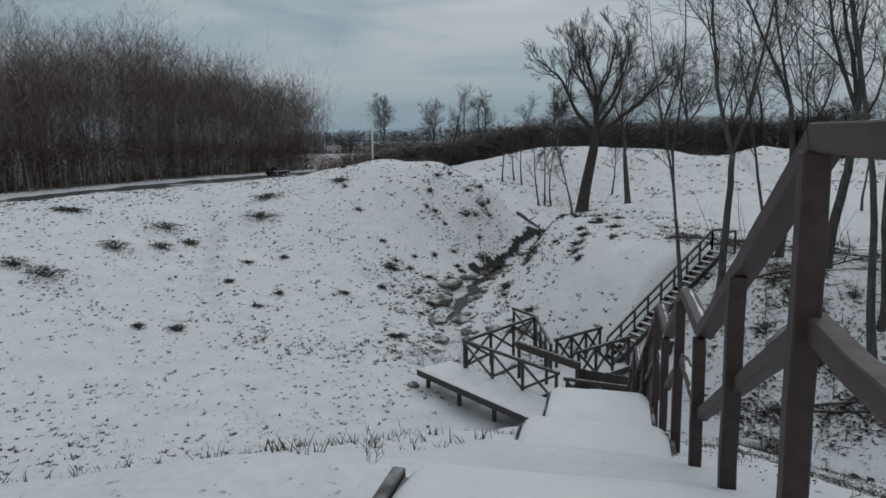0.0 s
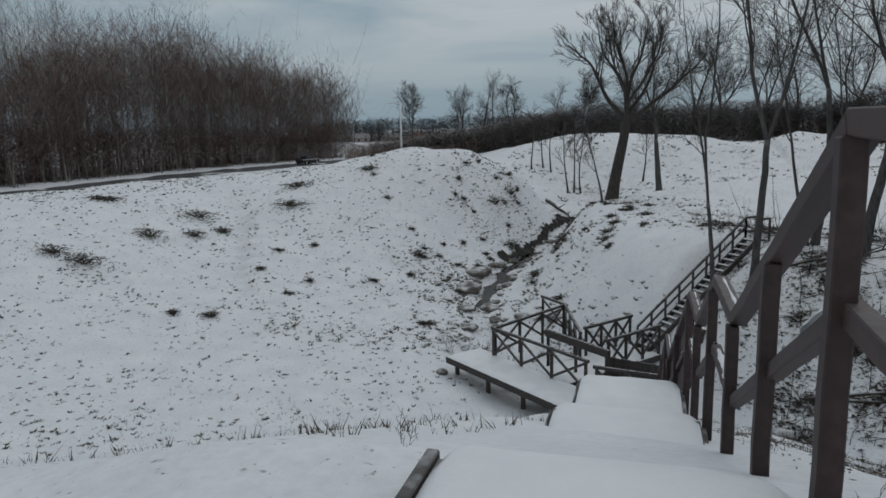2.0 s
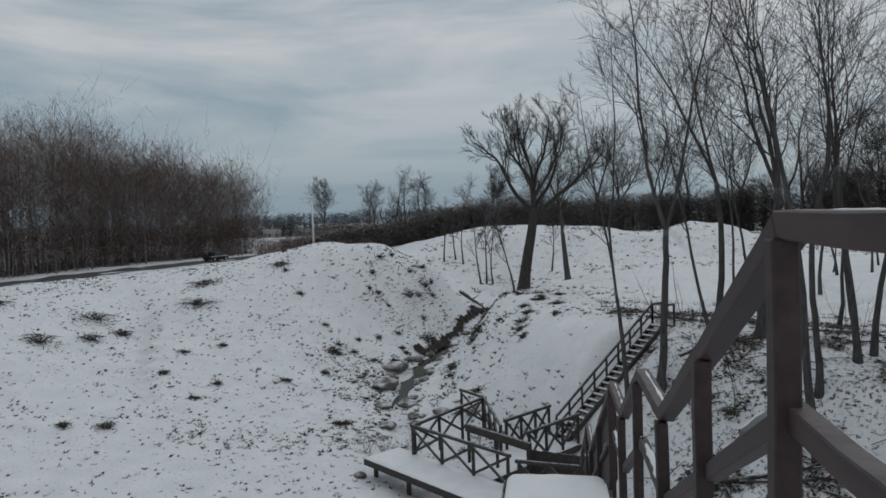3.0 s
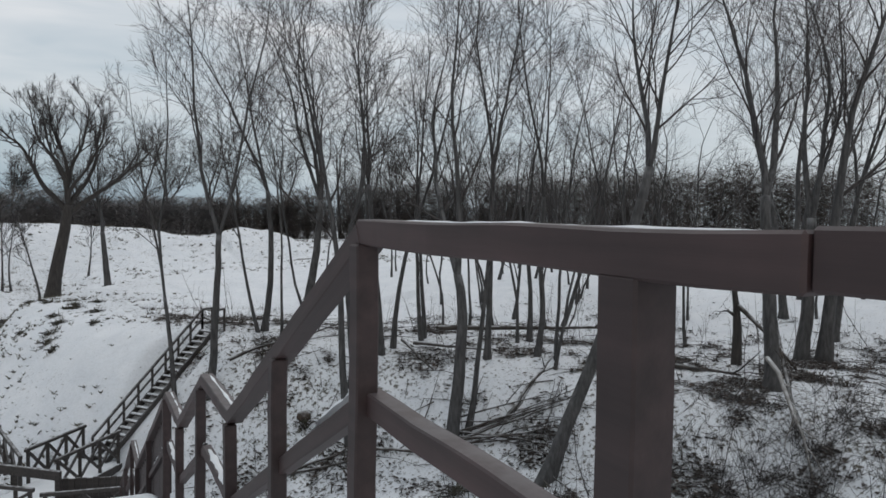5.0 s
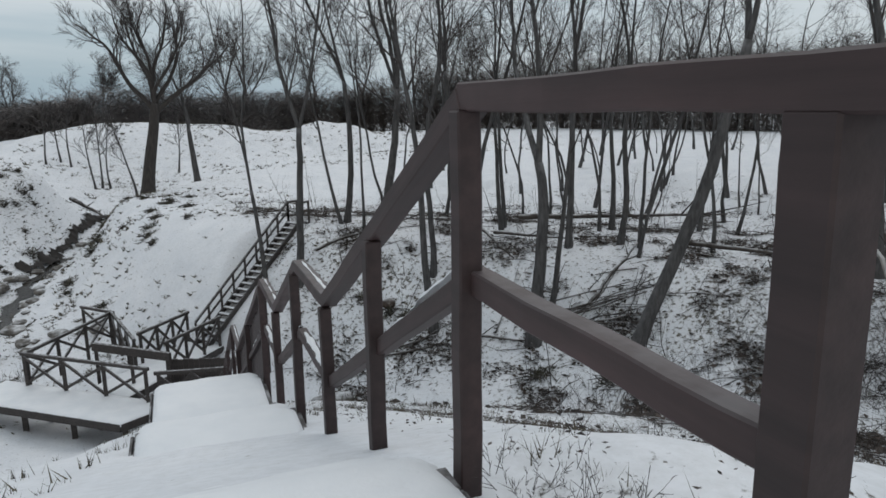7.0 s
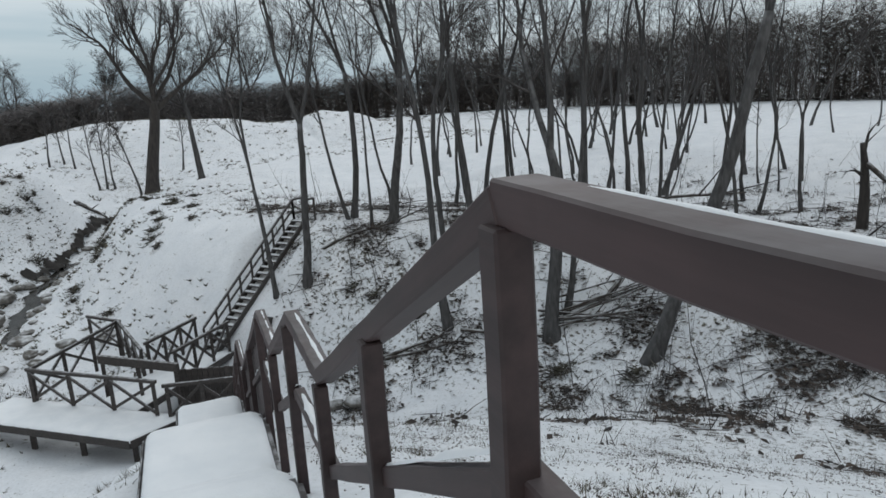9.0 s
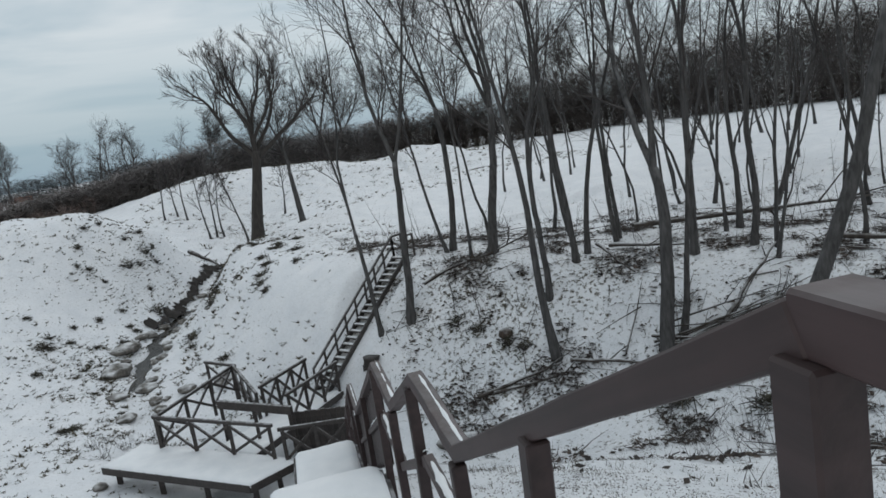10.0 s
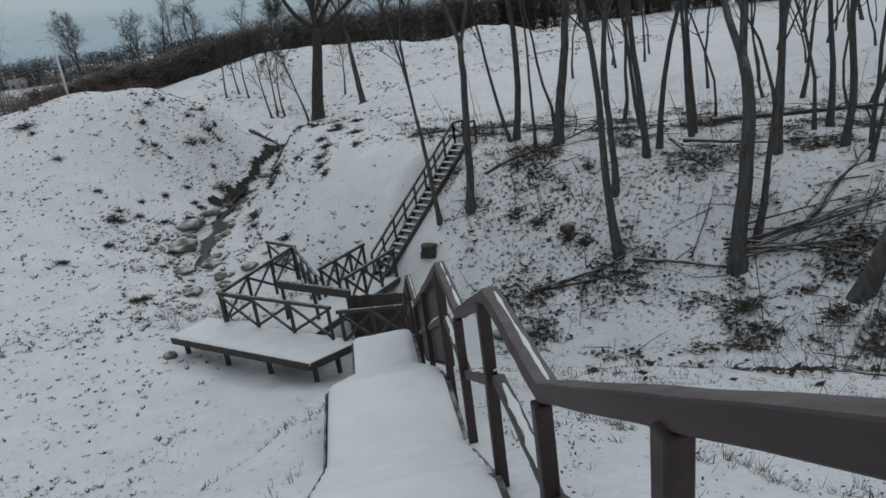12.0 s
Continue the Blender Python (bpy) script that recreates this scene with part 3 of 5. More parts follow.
fence("dark timber bridge railing with crossed braces near the far stair", (1.30, 3.6, 0), (1.30, 6.3, 0), 3)
fence("heavy dark timber railing with a deep top plank", (0.4, 2.5, 0), (3.2, 2.6, 0), 2, braces=False, rail=0.12, deep=0.26)
fence("low dark timber railing at the foot of the stair", (-0.1, 1.5, -0.1), (-1.75, 2.35, -0.1), 2, braces=True)


def plank_wall(name, label, a, b, height, boards):
    """Upright retaining boards side by side."""
    top = thing(name, label, "wall")
    a, b = Vector(a), Vector(b)
    w = (b - a).length / boards
    for i in range(boards):
        p = a.lerp(b, (i + 0.5) / boards)
        m = beam("board", p + Vector((0, 0, -0.5)), p + Vector((0, 0, height + 0.03 * math.sin(i * 2.3))), w - 0.01, 0.05, WOOD_DARK, top)
        d = (b - a).normalized()
        m.matrix_basis = Matrix.Translation(p + Vector((0, 0, (height - 0.5) / 2))) @ Matrix.Rotation(math.atan2(d.y, d.x), 4, "Z") @ pose(0, 0, 0, 90, 0, 0)
    return top


plank_wall("plank_wall", "dark brown upright retaining boards beside the bridge", (-0.9, 20.1, -7.6), (0.95, 19.5, -7.6), 1.2, 12)


def far_stair():
    """The steep stair up the opposite bank: two stringers, treads with snow, and a railing on both sides."""
    top = thing("far_stairs", "narrow dark timber stair climbing the snowy bank with snow on its treads", "stairs", kind="structure")
    a, b = Vector((0.25, 23.5, -7.2)), Vector((4.25, 26.66, -3.45))
    d = b - a
    flat = Vector((d.x, d.y, 0)).normalized()
    side = Vector((-flat.y, flat.x, 0))
    for s in (-0.29, 0.29):
        beam("stringer", a + side * s, b + side * s, 0.06, 0.2, WOOD_DARK, top)
    n = 21
    for i in range(n):
        p = a.lerp(b, (i + 0.5) / n) + Vector((0, 0, 0.06))
        beam("tread", p - side * 0.29, p + side * 0.29, 0.22, 0.04, WOOD_DARK, top, bevel=0.004)
        m, length = beam_pose(p - side * 0.26 + Vector((0, 0, 0.035)), p + side * 0.26 + Vector((0, 0, 0.04)))
        bm = bmesh.new()
        add_box(bm, Matrix(), (0.13, length, 0.035), 0.012)
        ob = part("tread_snow", bm, SNOW, top)
        ob.matrix_basis = m
    rail = thing("stair_railing", "dark timber railing climbing beside the far stair", "railing")
    for s in (0.32,):
        count = 9
        for i in range(count):
            p = a.lerp(b, i / (count - 1)) + side * s
            beam("post", p - Vector((0, 0, 0.4)), p + Vector((0, 0, 0.80)), 0.085, 0.085, WOOD_DARK, rail)
        beam("top_rail", a + side * s + Vector((0, 0, 0.82)), b + side * s + Vector((0, 0, 0.82)), 0.08, 0.08, WOOD_DARK, rail)
        beam("middle_rail", a + side * s + Vector((0, 0, 0.45)), b + side * s + Vector((0, 0, 0.45)), 0.06, 0.07, WOOD_DARK, rail)
    for s, e in ((0.32, b + side * 0.32 + flat * 0.55), (-0.32, b - side * 0.32 + flat * 0.55)):
        beam("post", b + side * s - Vector((0, 0, 0.4)), b + side * s + Vector((0, 0, 0.80)), 0.085, 0.085, WOOD_DARK, rail)
        beam("post", e - Vector((0, 0, 0.4)), e + Vector((0, 0, 0.80)), 0.085, 0.085, WOOD_DARK, rail)
        beam("top_rail", b + side * s + Vector((0, 0, 0.82)), e + Vector((0, 0, 0.82)), 0.08, 0.08, WOOD_DARK, rail)


far_stair()


# ---- bare trees ----
class Tubes:
    """Collects tapered tubes along bent lines into one mesh."""

    def __init__(self):
        self.verts, self.faces = [], []

    def add(self, pts, radii, sides):
        base = len(self.verts)
        d0 = (pts[-1] - pts[0]).normalized()
        ref = Vector((1, 0, 0)) if abs(d0.x) < 0.8 else Vector((0, 1, 0))
        s = d0.cross(ref).normalized()
        t = d0.cross(s)
        for p, r in zip(pts, radii):
            for k in range(sides):
                a = 2 * math.pi * k / sides
                self.verts.append(p + s * (math.cos(a) * r) + t * (math.sin(a) * r))
        for i in range(len(pts) - 1):
            for k in range(sides):
                a, b = base + i * sides + k, base + i * sides + (k + 1) % sides
                self.faces.append((a, b, b + sides, a + sides))
        self.faces.append(tuple(base + (len(pts) - 1) * sides + k for k in range(sides)))

    def object(self, name, material, parent=None, label=""):
        return mesh_object(name, self.verts, self.faces, material, parent, label, smooth=True)


def bent_line(rnd, start, way, length, n, wander, lift):
    """A wandering line that bends upwards by lift."""
    pts, d = [start.copy()], way.normalized()
    for _ in range(n):
        d = (d + Vector((rnd.gauss(0, wander), rnd.gauss(0, wander), rnd.gauss(0, wander * 0.6) + lift))).normalized()
        pts.append(pts[-1] + d * (length / n))
    return pts, d


def along(pts, k):
    f = k * (len(pts) - 1)
    i = min(int(f), len(pts) - 2)
    return pts[i].lerp(pts[i + 1], f - i), (pts[i + 1] - pts[i]).normalized()


def side_way(rnd, way, angle):
    ref = Vector((rnd.gauss(0, 1), rnd.gauss(0, 1), rnd.gauss(0, 1)))
    out = (ref - way * ref.dot(way)).normalized()
    return way * math.cos(angle) + out * math.sin(angle)


def branch_out(rnd, tubes, pts, radius, length, level, counts, spread, lift, start=0.25, thin=0.007):
    """Smaller and smaller branches along a line."""
    for i in range(counts[level]):
        k = start + (1 - start) * (i + rnd.random()) / counts[level]
        p, d = along(pts, min(k, 0.99))
        size = length * rnd.uniform(0.7, 1.15) * (1.15 - 0.4 * k)
        r = max(thin, radius * (1 - 0.75 * k) * rnd.uniform(0.32, 0.5))
        n = (6, 3, 2, 2)[level]
        line, _ = bent_line(rnd, p, side_way(rnd, d, rnd.uniform(*spread)), size, n, 0.15, lift)
        tubes.add(line, [r * (1 - 0.8 * j / n) + thin * 0.4 for j in range(n + 1)], (5, 4, 3, 3)[level])
        if level + 1 < len(counts):
            branch_out(rnd, tubes, line, r, size * 0.68, level + 1, counts, spread, lift, 0.2, thin)


def tree(label, x, y, height, radius, lean=(0, 0), seed=0, fork=0.0, crown_from=0.35, counts=(9, 6, 5), limb=0.30, spread=(0.45, 0.95), group="", lift=0.07, sunk=0.15, bark=None, wander=0.06, base=None, thin=0.007, leaders_=None):
    """A leafless tree: a bent tapered trunk, forked or not, and a crown of limbs, branches and twigs."""
    rnd = random.Random(seed)
    top = thing("bare_tree", label, "tree", (x, y, (float(land(x, y)) if base is None else base) - sunk), group)
    trunk, crown = Tubes(), Tubes()
    way = Vector((lean[0], lean[1], 1))
    n = 11
    main, d = bent_line(rnd, Vector((0, 0, 0)), way, height * (fork if fork else 1.0), n, wander, 0.03)
    end = 0.62 if fork else 0.12
    radii = [radius * (1 - (1 - end) * i / n) for i in range(n + 1)]
    radii[0] *= 1.45
    radii[1] *= 1.08
    trunk.add(main, radii, 9)
    leaders = [(main, radius, crown_from, 1.0)]
    if fork:
        leaders = []
        many, near_angle, far_angle = leaders_ or (rnd.choice((2, 2, 3)), 0.14, 0.36)
        for i in range(many):
            if leaders_:
                a = 2 * math.pi * (i + 0.4 * rnd.random()) / many
                flat = Vector((math.cos(a), math.sin(a), 0))
                out = d * math.cos(far_angle) + flat * math.sin(far_angle) if i % 2 else d * math.cos(near_angle) + flat * math.sin(near_angle)
            else:
                out = side_way(rnd, d, rnd.uniform(near_angle, far_angle))
            line, _ = bent_line(rnd, main[-1] - d * 0.05, out, height * (1 - fork) * rnd.uniform(0.85, 1.1) * (1.12 if leaders_ else 1), 8, 0.10, 0.10 if leaders_ else 0.07)
            r = radius * 0.52 * rnd.uniform(0.8, 1.05)
            trunk.add(line, [r * (1 - 0.86 * j / 8) for j in range(9)], 7)
            leaders.append((line, r, 0.3 if leaders_ else 0.12, 0.75))
    for line, r, first, scale in leaders:
        branch_out(rnd, crown, line, r, height * limb * scale, 0, counts, spread, lift, first, thin)
    trunk.object("trunk", bark or BARK, top)
    crown.object("crown", TWIGS, top)
    return top


SLIM = "slender grey bare tree on the snowy wooded bank"
FORKED = "tall forked bare tree rising from the snowy bank"
# x, y, height, radius, lean
BANK_TREES = [(2.71, 23.84, 13.5, 0.10, 0.03, 0.3), (3.82, 23.39, 15.5, 0.155, 0.05, 0.38), (6.1, 25.9, 9.0, 0.075, -0.26, 0.0),
              (6.35, 26.1, 14.0, 0.14, 0.02, 0.42), (6.66, 24.5, 10.0, 0.06, 0.08, 0.0), (7.5, 24.4, 14.5, 0.19, 0.13, 0.4),
              (8.22, 20.87, 13.0, 0.115, 0.0, 0.45), (7.69, 19.4, 14.0, 0.14, -0.08, 0.0), (9.66, 21.6, 13.0, 0.12, 0.0, 0.5),
              (10.3, 22.0, 13.5, 0.10, 0.02, 0.0), (11.9, 22.8, 12.0, 0.09, -0.06, 0.0), (10.2, 16.9, 16.5, 0.235, 0.0, 0.36)]
WOOD_TREES = [(10.9, 17.2, 13.0, 0.10, 0.16, 0.0), (13.0, 19.5, 14.0, 0.13, 0.06, 0.5), (16.3, 21.6, 12.5, 0.11, 0.0, 0.0), (14.6, 18.6, 13.5, 0.12, 0.05, 0.45),
              (14.5, 17.4, 10.0, 0.06, 0.1, 0.0), (11.6, 13.9, 16.0, 0.22, 0.38, 0.62), (17.1, 16.7, 11.0, 0.07, 0.04, 0.0), (18.6, 11.8, 15.5, 0.25, 0.09, 0.4),
              (24.0, 14.6, 16.0, 0.27, 0.02, 0.35), (24.5, 14.1, 15.0, 0.25, 0.14, 0.0), (15.0, 18.0, 11.5, 0.07, -0.04, 0.0), (12.2, 23.2, 12.0, 0.09, 0.03, 0.0),
              (29.5, 19.5, 15.0, 0.2, 0.05, 0.4), (33.0, 21.0, 16.0, 0.22, -0.04, 0.35), (28.0, 16.0, 14.0, 0.17, 0.1, 0.45), (36.0, 23.5, 15.0, 0.2, 0.0, 0.0)]
for i, (x, y, h, r, lean, fork) in enumerate(BANK_TREES + WOOD_TREES):
    tree(FORKED if fork else SLIM, x, y, h, r, (lean * 0.95, -lean * 0.25), 40 + i, fork, 0.42, (9, 6, 5) if r < 0.12 else (10, 6, 6), 0.19 if r < 0.12 else 0.28, (0.3, 0.8), "bank trees", lift=0.06, thin=0.005)

# thinner stems further back among them, from three patterns
patterns = [tree("thin grey bare sapling in the snowy wood", 14 + 2.1 * i, 25 + 1.3 * i, 9.5 + i, 0.055 + 0.012 * i, (0.03, 0), 90 + i, 0, 0.30, (8, 4, 4), 0.24, (0.35, 0.9), "thin wood trees", lift=0.08, thin=0.005, wander=0.115) for i in range(4)]
rnd = random.Random(5)
spots = [(25.1, 29.4), (25.6, 29.9), (24.7, 29.1), (27.5, 31.6), (24.3, 34.4), (26.6, 22.7)]
while len(spots) < 58:
    x, y = rnd.uniform(8, 44), rnd.uniform(14, 48)
    if (BANK_EDGE[3][0] < x + 0.9 * (y - 22.8) * 0.6) and x * 0.55 + y > 29.5 and not (x < 15 and y > 31) and min((x - a) ** 2 + (y - b) ** 2 for a, b in spots) > 1.6:
        spots.append((x, y))
for i, (x, y) in enumerate(spots):
    s = rnd.uniform(0.75, 1.2)
    m = Matrix.LocRotScale((x, y, float(land(x, y)) - 0.1), Euler((rnd.gauss(0, 0.11), rnd.gauss(0, 0.11), rnd.uniform(0, 6.28))), None)
    ob = copy_thing(patterns[i % 4], m)
    ob.scale = (s, s, s)

# the spreading old tree on the far edge of the plateau, and its neighbours
def vase_tree(label, x, y, seed):
    """An old tree: a stout trunk that opens into winding bare limbs, with a thin veil of fine twigs round a broad flat-topped crown."""
    rnd_ = random.Random(seed)
    top = thing("bare_tree", label, "tree", (x, y, float(land(x, y)) - 0.2))
    trunk, crown = Tubes(), Tubes()
    main, d = bent_line(rnd_, Vector((0, 0, 0)), Vector((0.10, 0, 1)), 6.6, 8, 0.025, 0.02)
    trunk.add(main, [0.62, 0.48, 0.43, 0.41, 0.39, 0.37, 0.35, 0.33, 0.28], 10)
    # height on the trunk, azimuth, angle from upright, length, upward bend, radius
    limbs = ((0.92, 3.2, 0.62, 7.4, 0.07, 0.20), (0.99, 2.8, 0.40, 7.4, 0.04, 0.16), (1.0, 1.8, 0.20, 7.4, 0.02, 0.15), (1.0, 4.5, 0.16, 7.4, 0.02, 0.16),
             (1.0, 0.3, 0.34, 7.4, 0.02, 0.17), (0.97, 5.2, 0.46, 7.0, 0.05, 0.14), (0.90, 0.05, 0.85, 7.2, 0.06, 0.20), (1.0, 3.4, 0.12, 7.2, 0.02, 0.13))
    for at, azimuth, angle, length, bend, r in limbs:
        start, _ = along(main, min(at, 0.995))
        way = Vector((math.cos(azimuth) * math.sin(angle), math.sin(azimuth) * math.sin(angle), math.cos(angle)))
        line, _ = bent_line(rnd_, start, way, length, 12, 0.13, bend)
        trunk.add(line, [r * (1 - 0.8 * j / 12) for j in range(13)], 7)
        for i in range(10):
            k = 0.38 + 0.6 * (i + rnd_.random()) / 10
            p, w = along(line, min(k, 0.99))
            size = 3.1 * rnd_.uniform(0.7, 1.1) * (1.25 - 0.7 * k)
            r1 = max(0.028, r * (1 - 0.75 * k) * 0.55)
            sub_line, _ = bent_line(rnd_, p, side_way(rnd_, w, rnd_.uniform(0.3, 0.75)), size, 7, 0.17, 0.09)
            crown.add(sub_line, [r1 * (1 - 0.8 * j / 7) for j in range(8)], 5)
            branch_out(rnd_, crown, sub_line, r1, size * 0.45, 1, (0, 7, 7), (0.3, 0.9), 0.07, 0.4, 0.007)
    trunk.object("trunk", BARK_DARK, top)
    crown.object("crown", TWIGS, top)


vase_tree("broad old bare tree with a spreading vase-shaped crown on the snowfield", -2.1, 50.5, 3)
tree("smaller round-crowned bare tree beside the old tree", 1.3, 51.5, 9.0, 0.24, (0, 0), 11, 0.45, 0.3, (10, 7, 6), 0.36, (0.45, 1.1), thin=0.009)
thin = "cluster of thin bare stems beyond the snowy gully"
for i, (x, y, h) in enumerate(((-6.3, 60, 6.0), (-5.8, 60.4, 6.5), (-5.2, 60.2, 5.5), (-2.9, 52.6, 6.0), (-10.5, 66, 5.5), (-9.4, 66.5, 5.0), (-8.5, 65.5, 5.5), (0.1, 63, 5.0))):
    tree(thin, x, y, h, 0.09, (0.05 * math.sin(i * 2.0), 0), 130 + i, 0, 0.4, (7, 5, 3), 0.25, (0.35, 0.8), "thin stems", thin=0.012)
FAR_TREES = [(6, 99, 13, 0.3), (10, 103, 14, 0.3), (15, 101, 15, 0.3), (20, 104, 14, 0.3), (27, 101, 16, 0.35), (0, 98, 11, 0.25), (34, 97, 15, 0.3),
             (-9, 104, 10, 0.22), (-27, 150, 14, 0.4), (-34, 158, 13, 0.35), (-60, 178, 16, 0.35), (-47, 182, 14, 0.35), (-43, 186, 17, 0.35), (42, 93, 15, 0.3), (51, 84, 14, 0.3), (-20, 152, 12, 0.3)]
for i, (x, y, h, r) in enumerate(FAR_TREES):
    tree("distant bare tree above the brown wood edge", x, y, h, r, (0.03 * math.sin(i), 0), 150 + i, 0.35 if i % 3 else 0.0, 0.22, (12, 7, 7), 0.33, (0.45, 1.1), "distant trees", thin=0.013)


# ---- woods in the distance ----
def woods(name, label, line, depth, per_metre, low, high, material, seed, twigs=7, thick=0.05, lean=0.05, fine=2, twig=0.026):
    """A belt of many bare stems with twigs and twiglets along a line, too many to count."""
    rng = np.random.RandomState(seed)
    starts, tips, radii = [], [], []
    for (ax, ay, az), (bx, by, bz) in zip(line, line[1:]):
        length = math.hypot(bx - ax, by - ay)
        count = int(length * per_metre)
        k, w = rng.rand(count), rng.rand(count) * depth
        x, y = ax + (bx - ax) * k - (by - ay) / length * w, ay + (by - ay) * k + (bx - ax) / length * w
        h = rng.uniform(low, high, count) * (az + (bz - az) * k)
        h = h * (0.86 + 0.24 * waves(x, y, 11.0, seed) + 0.1 * waves(x, y, 5.0, seed + 1))
        base = np.stack([x, y, land(x, y) - 0.2], -1)
        tip = base + np.stack([rng.normal(0, lean, count) * h, rng.normal(0, lean, count) * h, h], -1)
        starts.append(base)
        tips.append(base + (tip - base) * 0.84)
        radii.append(thick * (0.5 + rng.rand(count)))
        b0, t0, h0 = np.repeat(base, twigs, 0), np.repeat(tip, twigs, 0), np.repeat(h, twigs)
        f = rng.uniform(0.06, 0.9, len(h0))
        p = b0 + (t0 - b0) * f[:, None]
        s = h0 * rng.uniform(0.09, 0.26, len(h0)) * (0.45 + 0.8 * np.sin(math.pi * np.clip(f * 0.9, 0, 1)))
        a = rng.uniform(0, 2 * math.pi, len(h0))
        q = p + np.stack([np.cos(a) * s * 0.95, np.sin(a) * s * 0.95, s * rng.uniform(0.1, 0.75, len(h0))], -1)
        starts.append(p)
        tips.append(q)
        radii.append(np.full(len(h0), twig))
        p2, q2, s2 = np.repeat(p, fine, 0), np.repeat(q, fine, 0), np.repeat(s, fine)
        o = p2 + (q2 - p2) * rng.uniform(0.3, 0.95, len(s2))[:, None]
        d = rng.normal(0, 0.32, (len(s2), 3)) * s2[:, None]
        d[:, 2] = np.abs(d[:, 2]) + 0.12 * s2
        starts.append(o)
        tips.append(o + d)
        radii.append(np.full(len(s2), twig * 0.62))
    p, q, r = np.concatenate(starts), np.concatenate(tips), np.concatenate(radii)
    cones(name, label, p, q, r, material)


def cones(name, label, p, q, r, material):
    """Thin three-sided cones from the points p to the points q, as one mesh."""
    ring = [p + np.stack([c * r, s * r, 0 * r], -1) for c, s in ((1, 0), (-0.5, 0.87), (-0.5, -0.87))]
    verts = np.stack(ring + [q], 1).reshape(-1, 3)
    i = np.arange(len(p))[:, None] * 4
    faces = np.concatenate([i + np.array([[0, 1, 3]]), i + np.array([[1, 2, 3]]), i + np.array([[2, 0, 3]])], 1).reshape(-1, 3)
    tagged(mesh_object(name, verts.tolist(), faces.tolist(), material), label, "woods", kind="stuff")


def along_line(rng, line, depth, per_metre):
    """Scattered points beside a line, with the line's height factor at each."""
    out = []
    for (ax, ay, az), (bx, by, bz) in zip(line, line[1:]):
        length = math.hypot(bx - ax, by - ay)
        count = int(length * per_metre)
        k, w = rng.rand(count), rng.rand(count) * depth
        out.append(np.stack([ax + (bx - ax) * k - (by - ay) / length * w, ay + (by - ay) * k + (bx - ax) / length * w, az + (bz - az) * k], -1))
    return np.concatenate(out)


def crowned_woods(name, label, line, depth, per_metre, low, high, material, seed, many=(14, 3, 2), wide=0.2, first=0.2, trunk=0.09, twig=0.03):
    """A wood of leafless trees with rounded crowns: trunks, branches, twigs and twiglets."""
    rng = np.random.RandomState(seed)
    spots_ = along_line(rng, line, depth, per_metre)
    x, y = spots_[:, 0], spots_[:, 1]
    n = len(x)
    h = rng.uniform(low, high, n) * spots_[:, 2] * (1 + 0.13 * waves(x, y, 13.0, seed) + 0.10 * waves(x, y, 6.0, seed + 2))
    base = np.stack([x, y, land(x, y) - 0.2], -1)
    tip = base + np.stack([rng.normal(0, 0.03, n) * h, rng.normal(0, 0.03, n) * h, h * 0.86], -1)
    ps, qs, rs = [base], [tip], [trunk * rng.uniform(0.6, 1.3, n)]
    own = np.repeat(np.arange(n), many[0])
    g = rng.rand(len(own)) ** 0.9
    p = base[own] + (tip - base)[own] * (first + (0.97 - first) * g)[:, None]
    reach = h[own] * wide * (0.25 + 0.85 * np.sin(math.pi * (0.12 + 0.84 * g))) * rng.uniform(0.6, 1.15, len(own))
    a = rng.uniform(0, 2 * math.pi, len(own))
    d = np.stack([np.cos(a) * reach, np.sin(a) * reach, reach * rng.uniform(0.35, 1.25, len(own))], -1)
    for level, thin_ in enumerate((1.0, 0.66, 0.5)):
        ps.append(p)
        qs.append(p + d)
        rs.append(np.full(len(p), twig * thin_))
        if level < 2:
            size = np.linalg.norm(d, axis=1)
            own = np.repeat(np.arange(len(p)), many[level + 1])
            p = p[own] + d[own] * rng.uniform(0.3, 1.0, len(own))[:, None]
            turn = rng.normal(0, 0.62, (len(own), 3))
            d = (d[own] / size[own][:, None] * 0.35 + turn) * (size[own] * rng.uniform(0.3, 0.6, len(own)))[:, None]
    cones(name, label, np.concatenate(ps), np.concatenate(qs), np.concatenate(rs), material)


def brushwood(name, label, line, depth, per_metre, tall, material, seed, sprays=26, width=0.05):
    """A closed belt of brushwood: stems of even height that are thick with twigs up to their tops."""
    rng = np.random.RandomState(seed)
    spots_ = along_line(rng, line, depth, per_metre)
    x, y = spots_[:, 0], spots_[:, 1]
    n = len(x)
    h = tall * spots_[:, 2] * rng.uniform(0.74, 1.0, n) * (1 + 0.05 * waves(x, y, 16.0, seed) + 0.04 * waves(x, y, 5.0, seed + 1))
    base = np.stack([x, y, land(x, y) - 0.2], -1)
    tip = base + np.stack([rng.normal(0, 0.05, n) * h, rng.normal(0, 0.05, n) * h, h], -1)
    own = np.repeat(np.arange(n), sprays)
    f = rng.uniform(0.02, 0.9, len(own))
    p = base[own] + (tip - base)[own] * f[:, None]
    s = rng.uniform(0.8, 2.2, len(own)) * tall / 6.5
    a = rng.uniform(0, 2 * math.pi, len(own))
    q = p + np.stack([np.cos(a) * s, np.sin(a) * s, s * rng.uniform(-0.3, 0.5, len(own))], -1)
    q[:, 2] = np.minimum(q[:, 2], (base[own] + (tip - base)[own])[:, 2] + 0.3)
    cones(name, label, np.concatenate([base, p]), np.concatenate([base + (tip - base) * 0.8, q]), np.concatenate([np.full(n, width * 0.35), np.full(len(own), width)]), material)


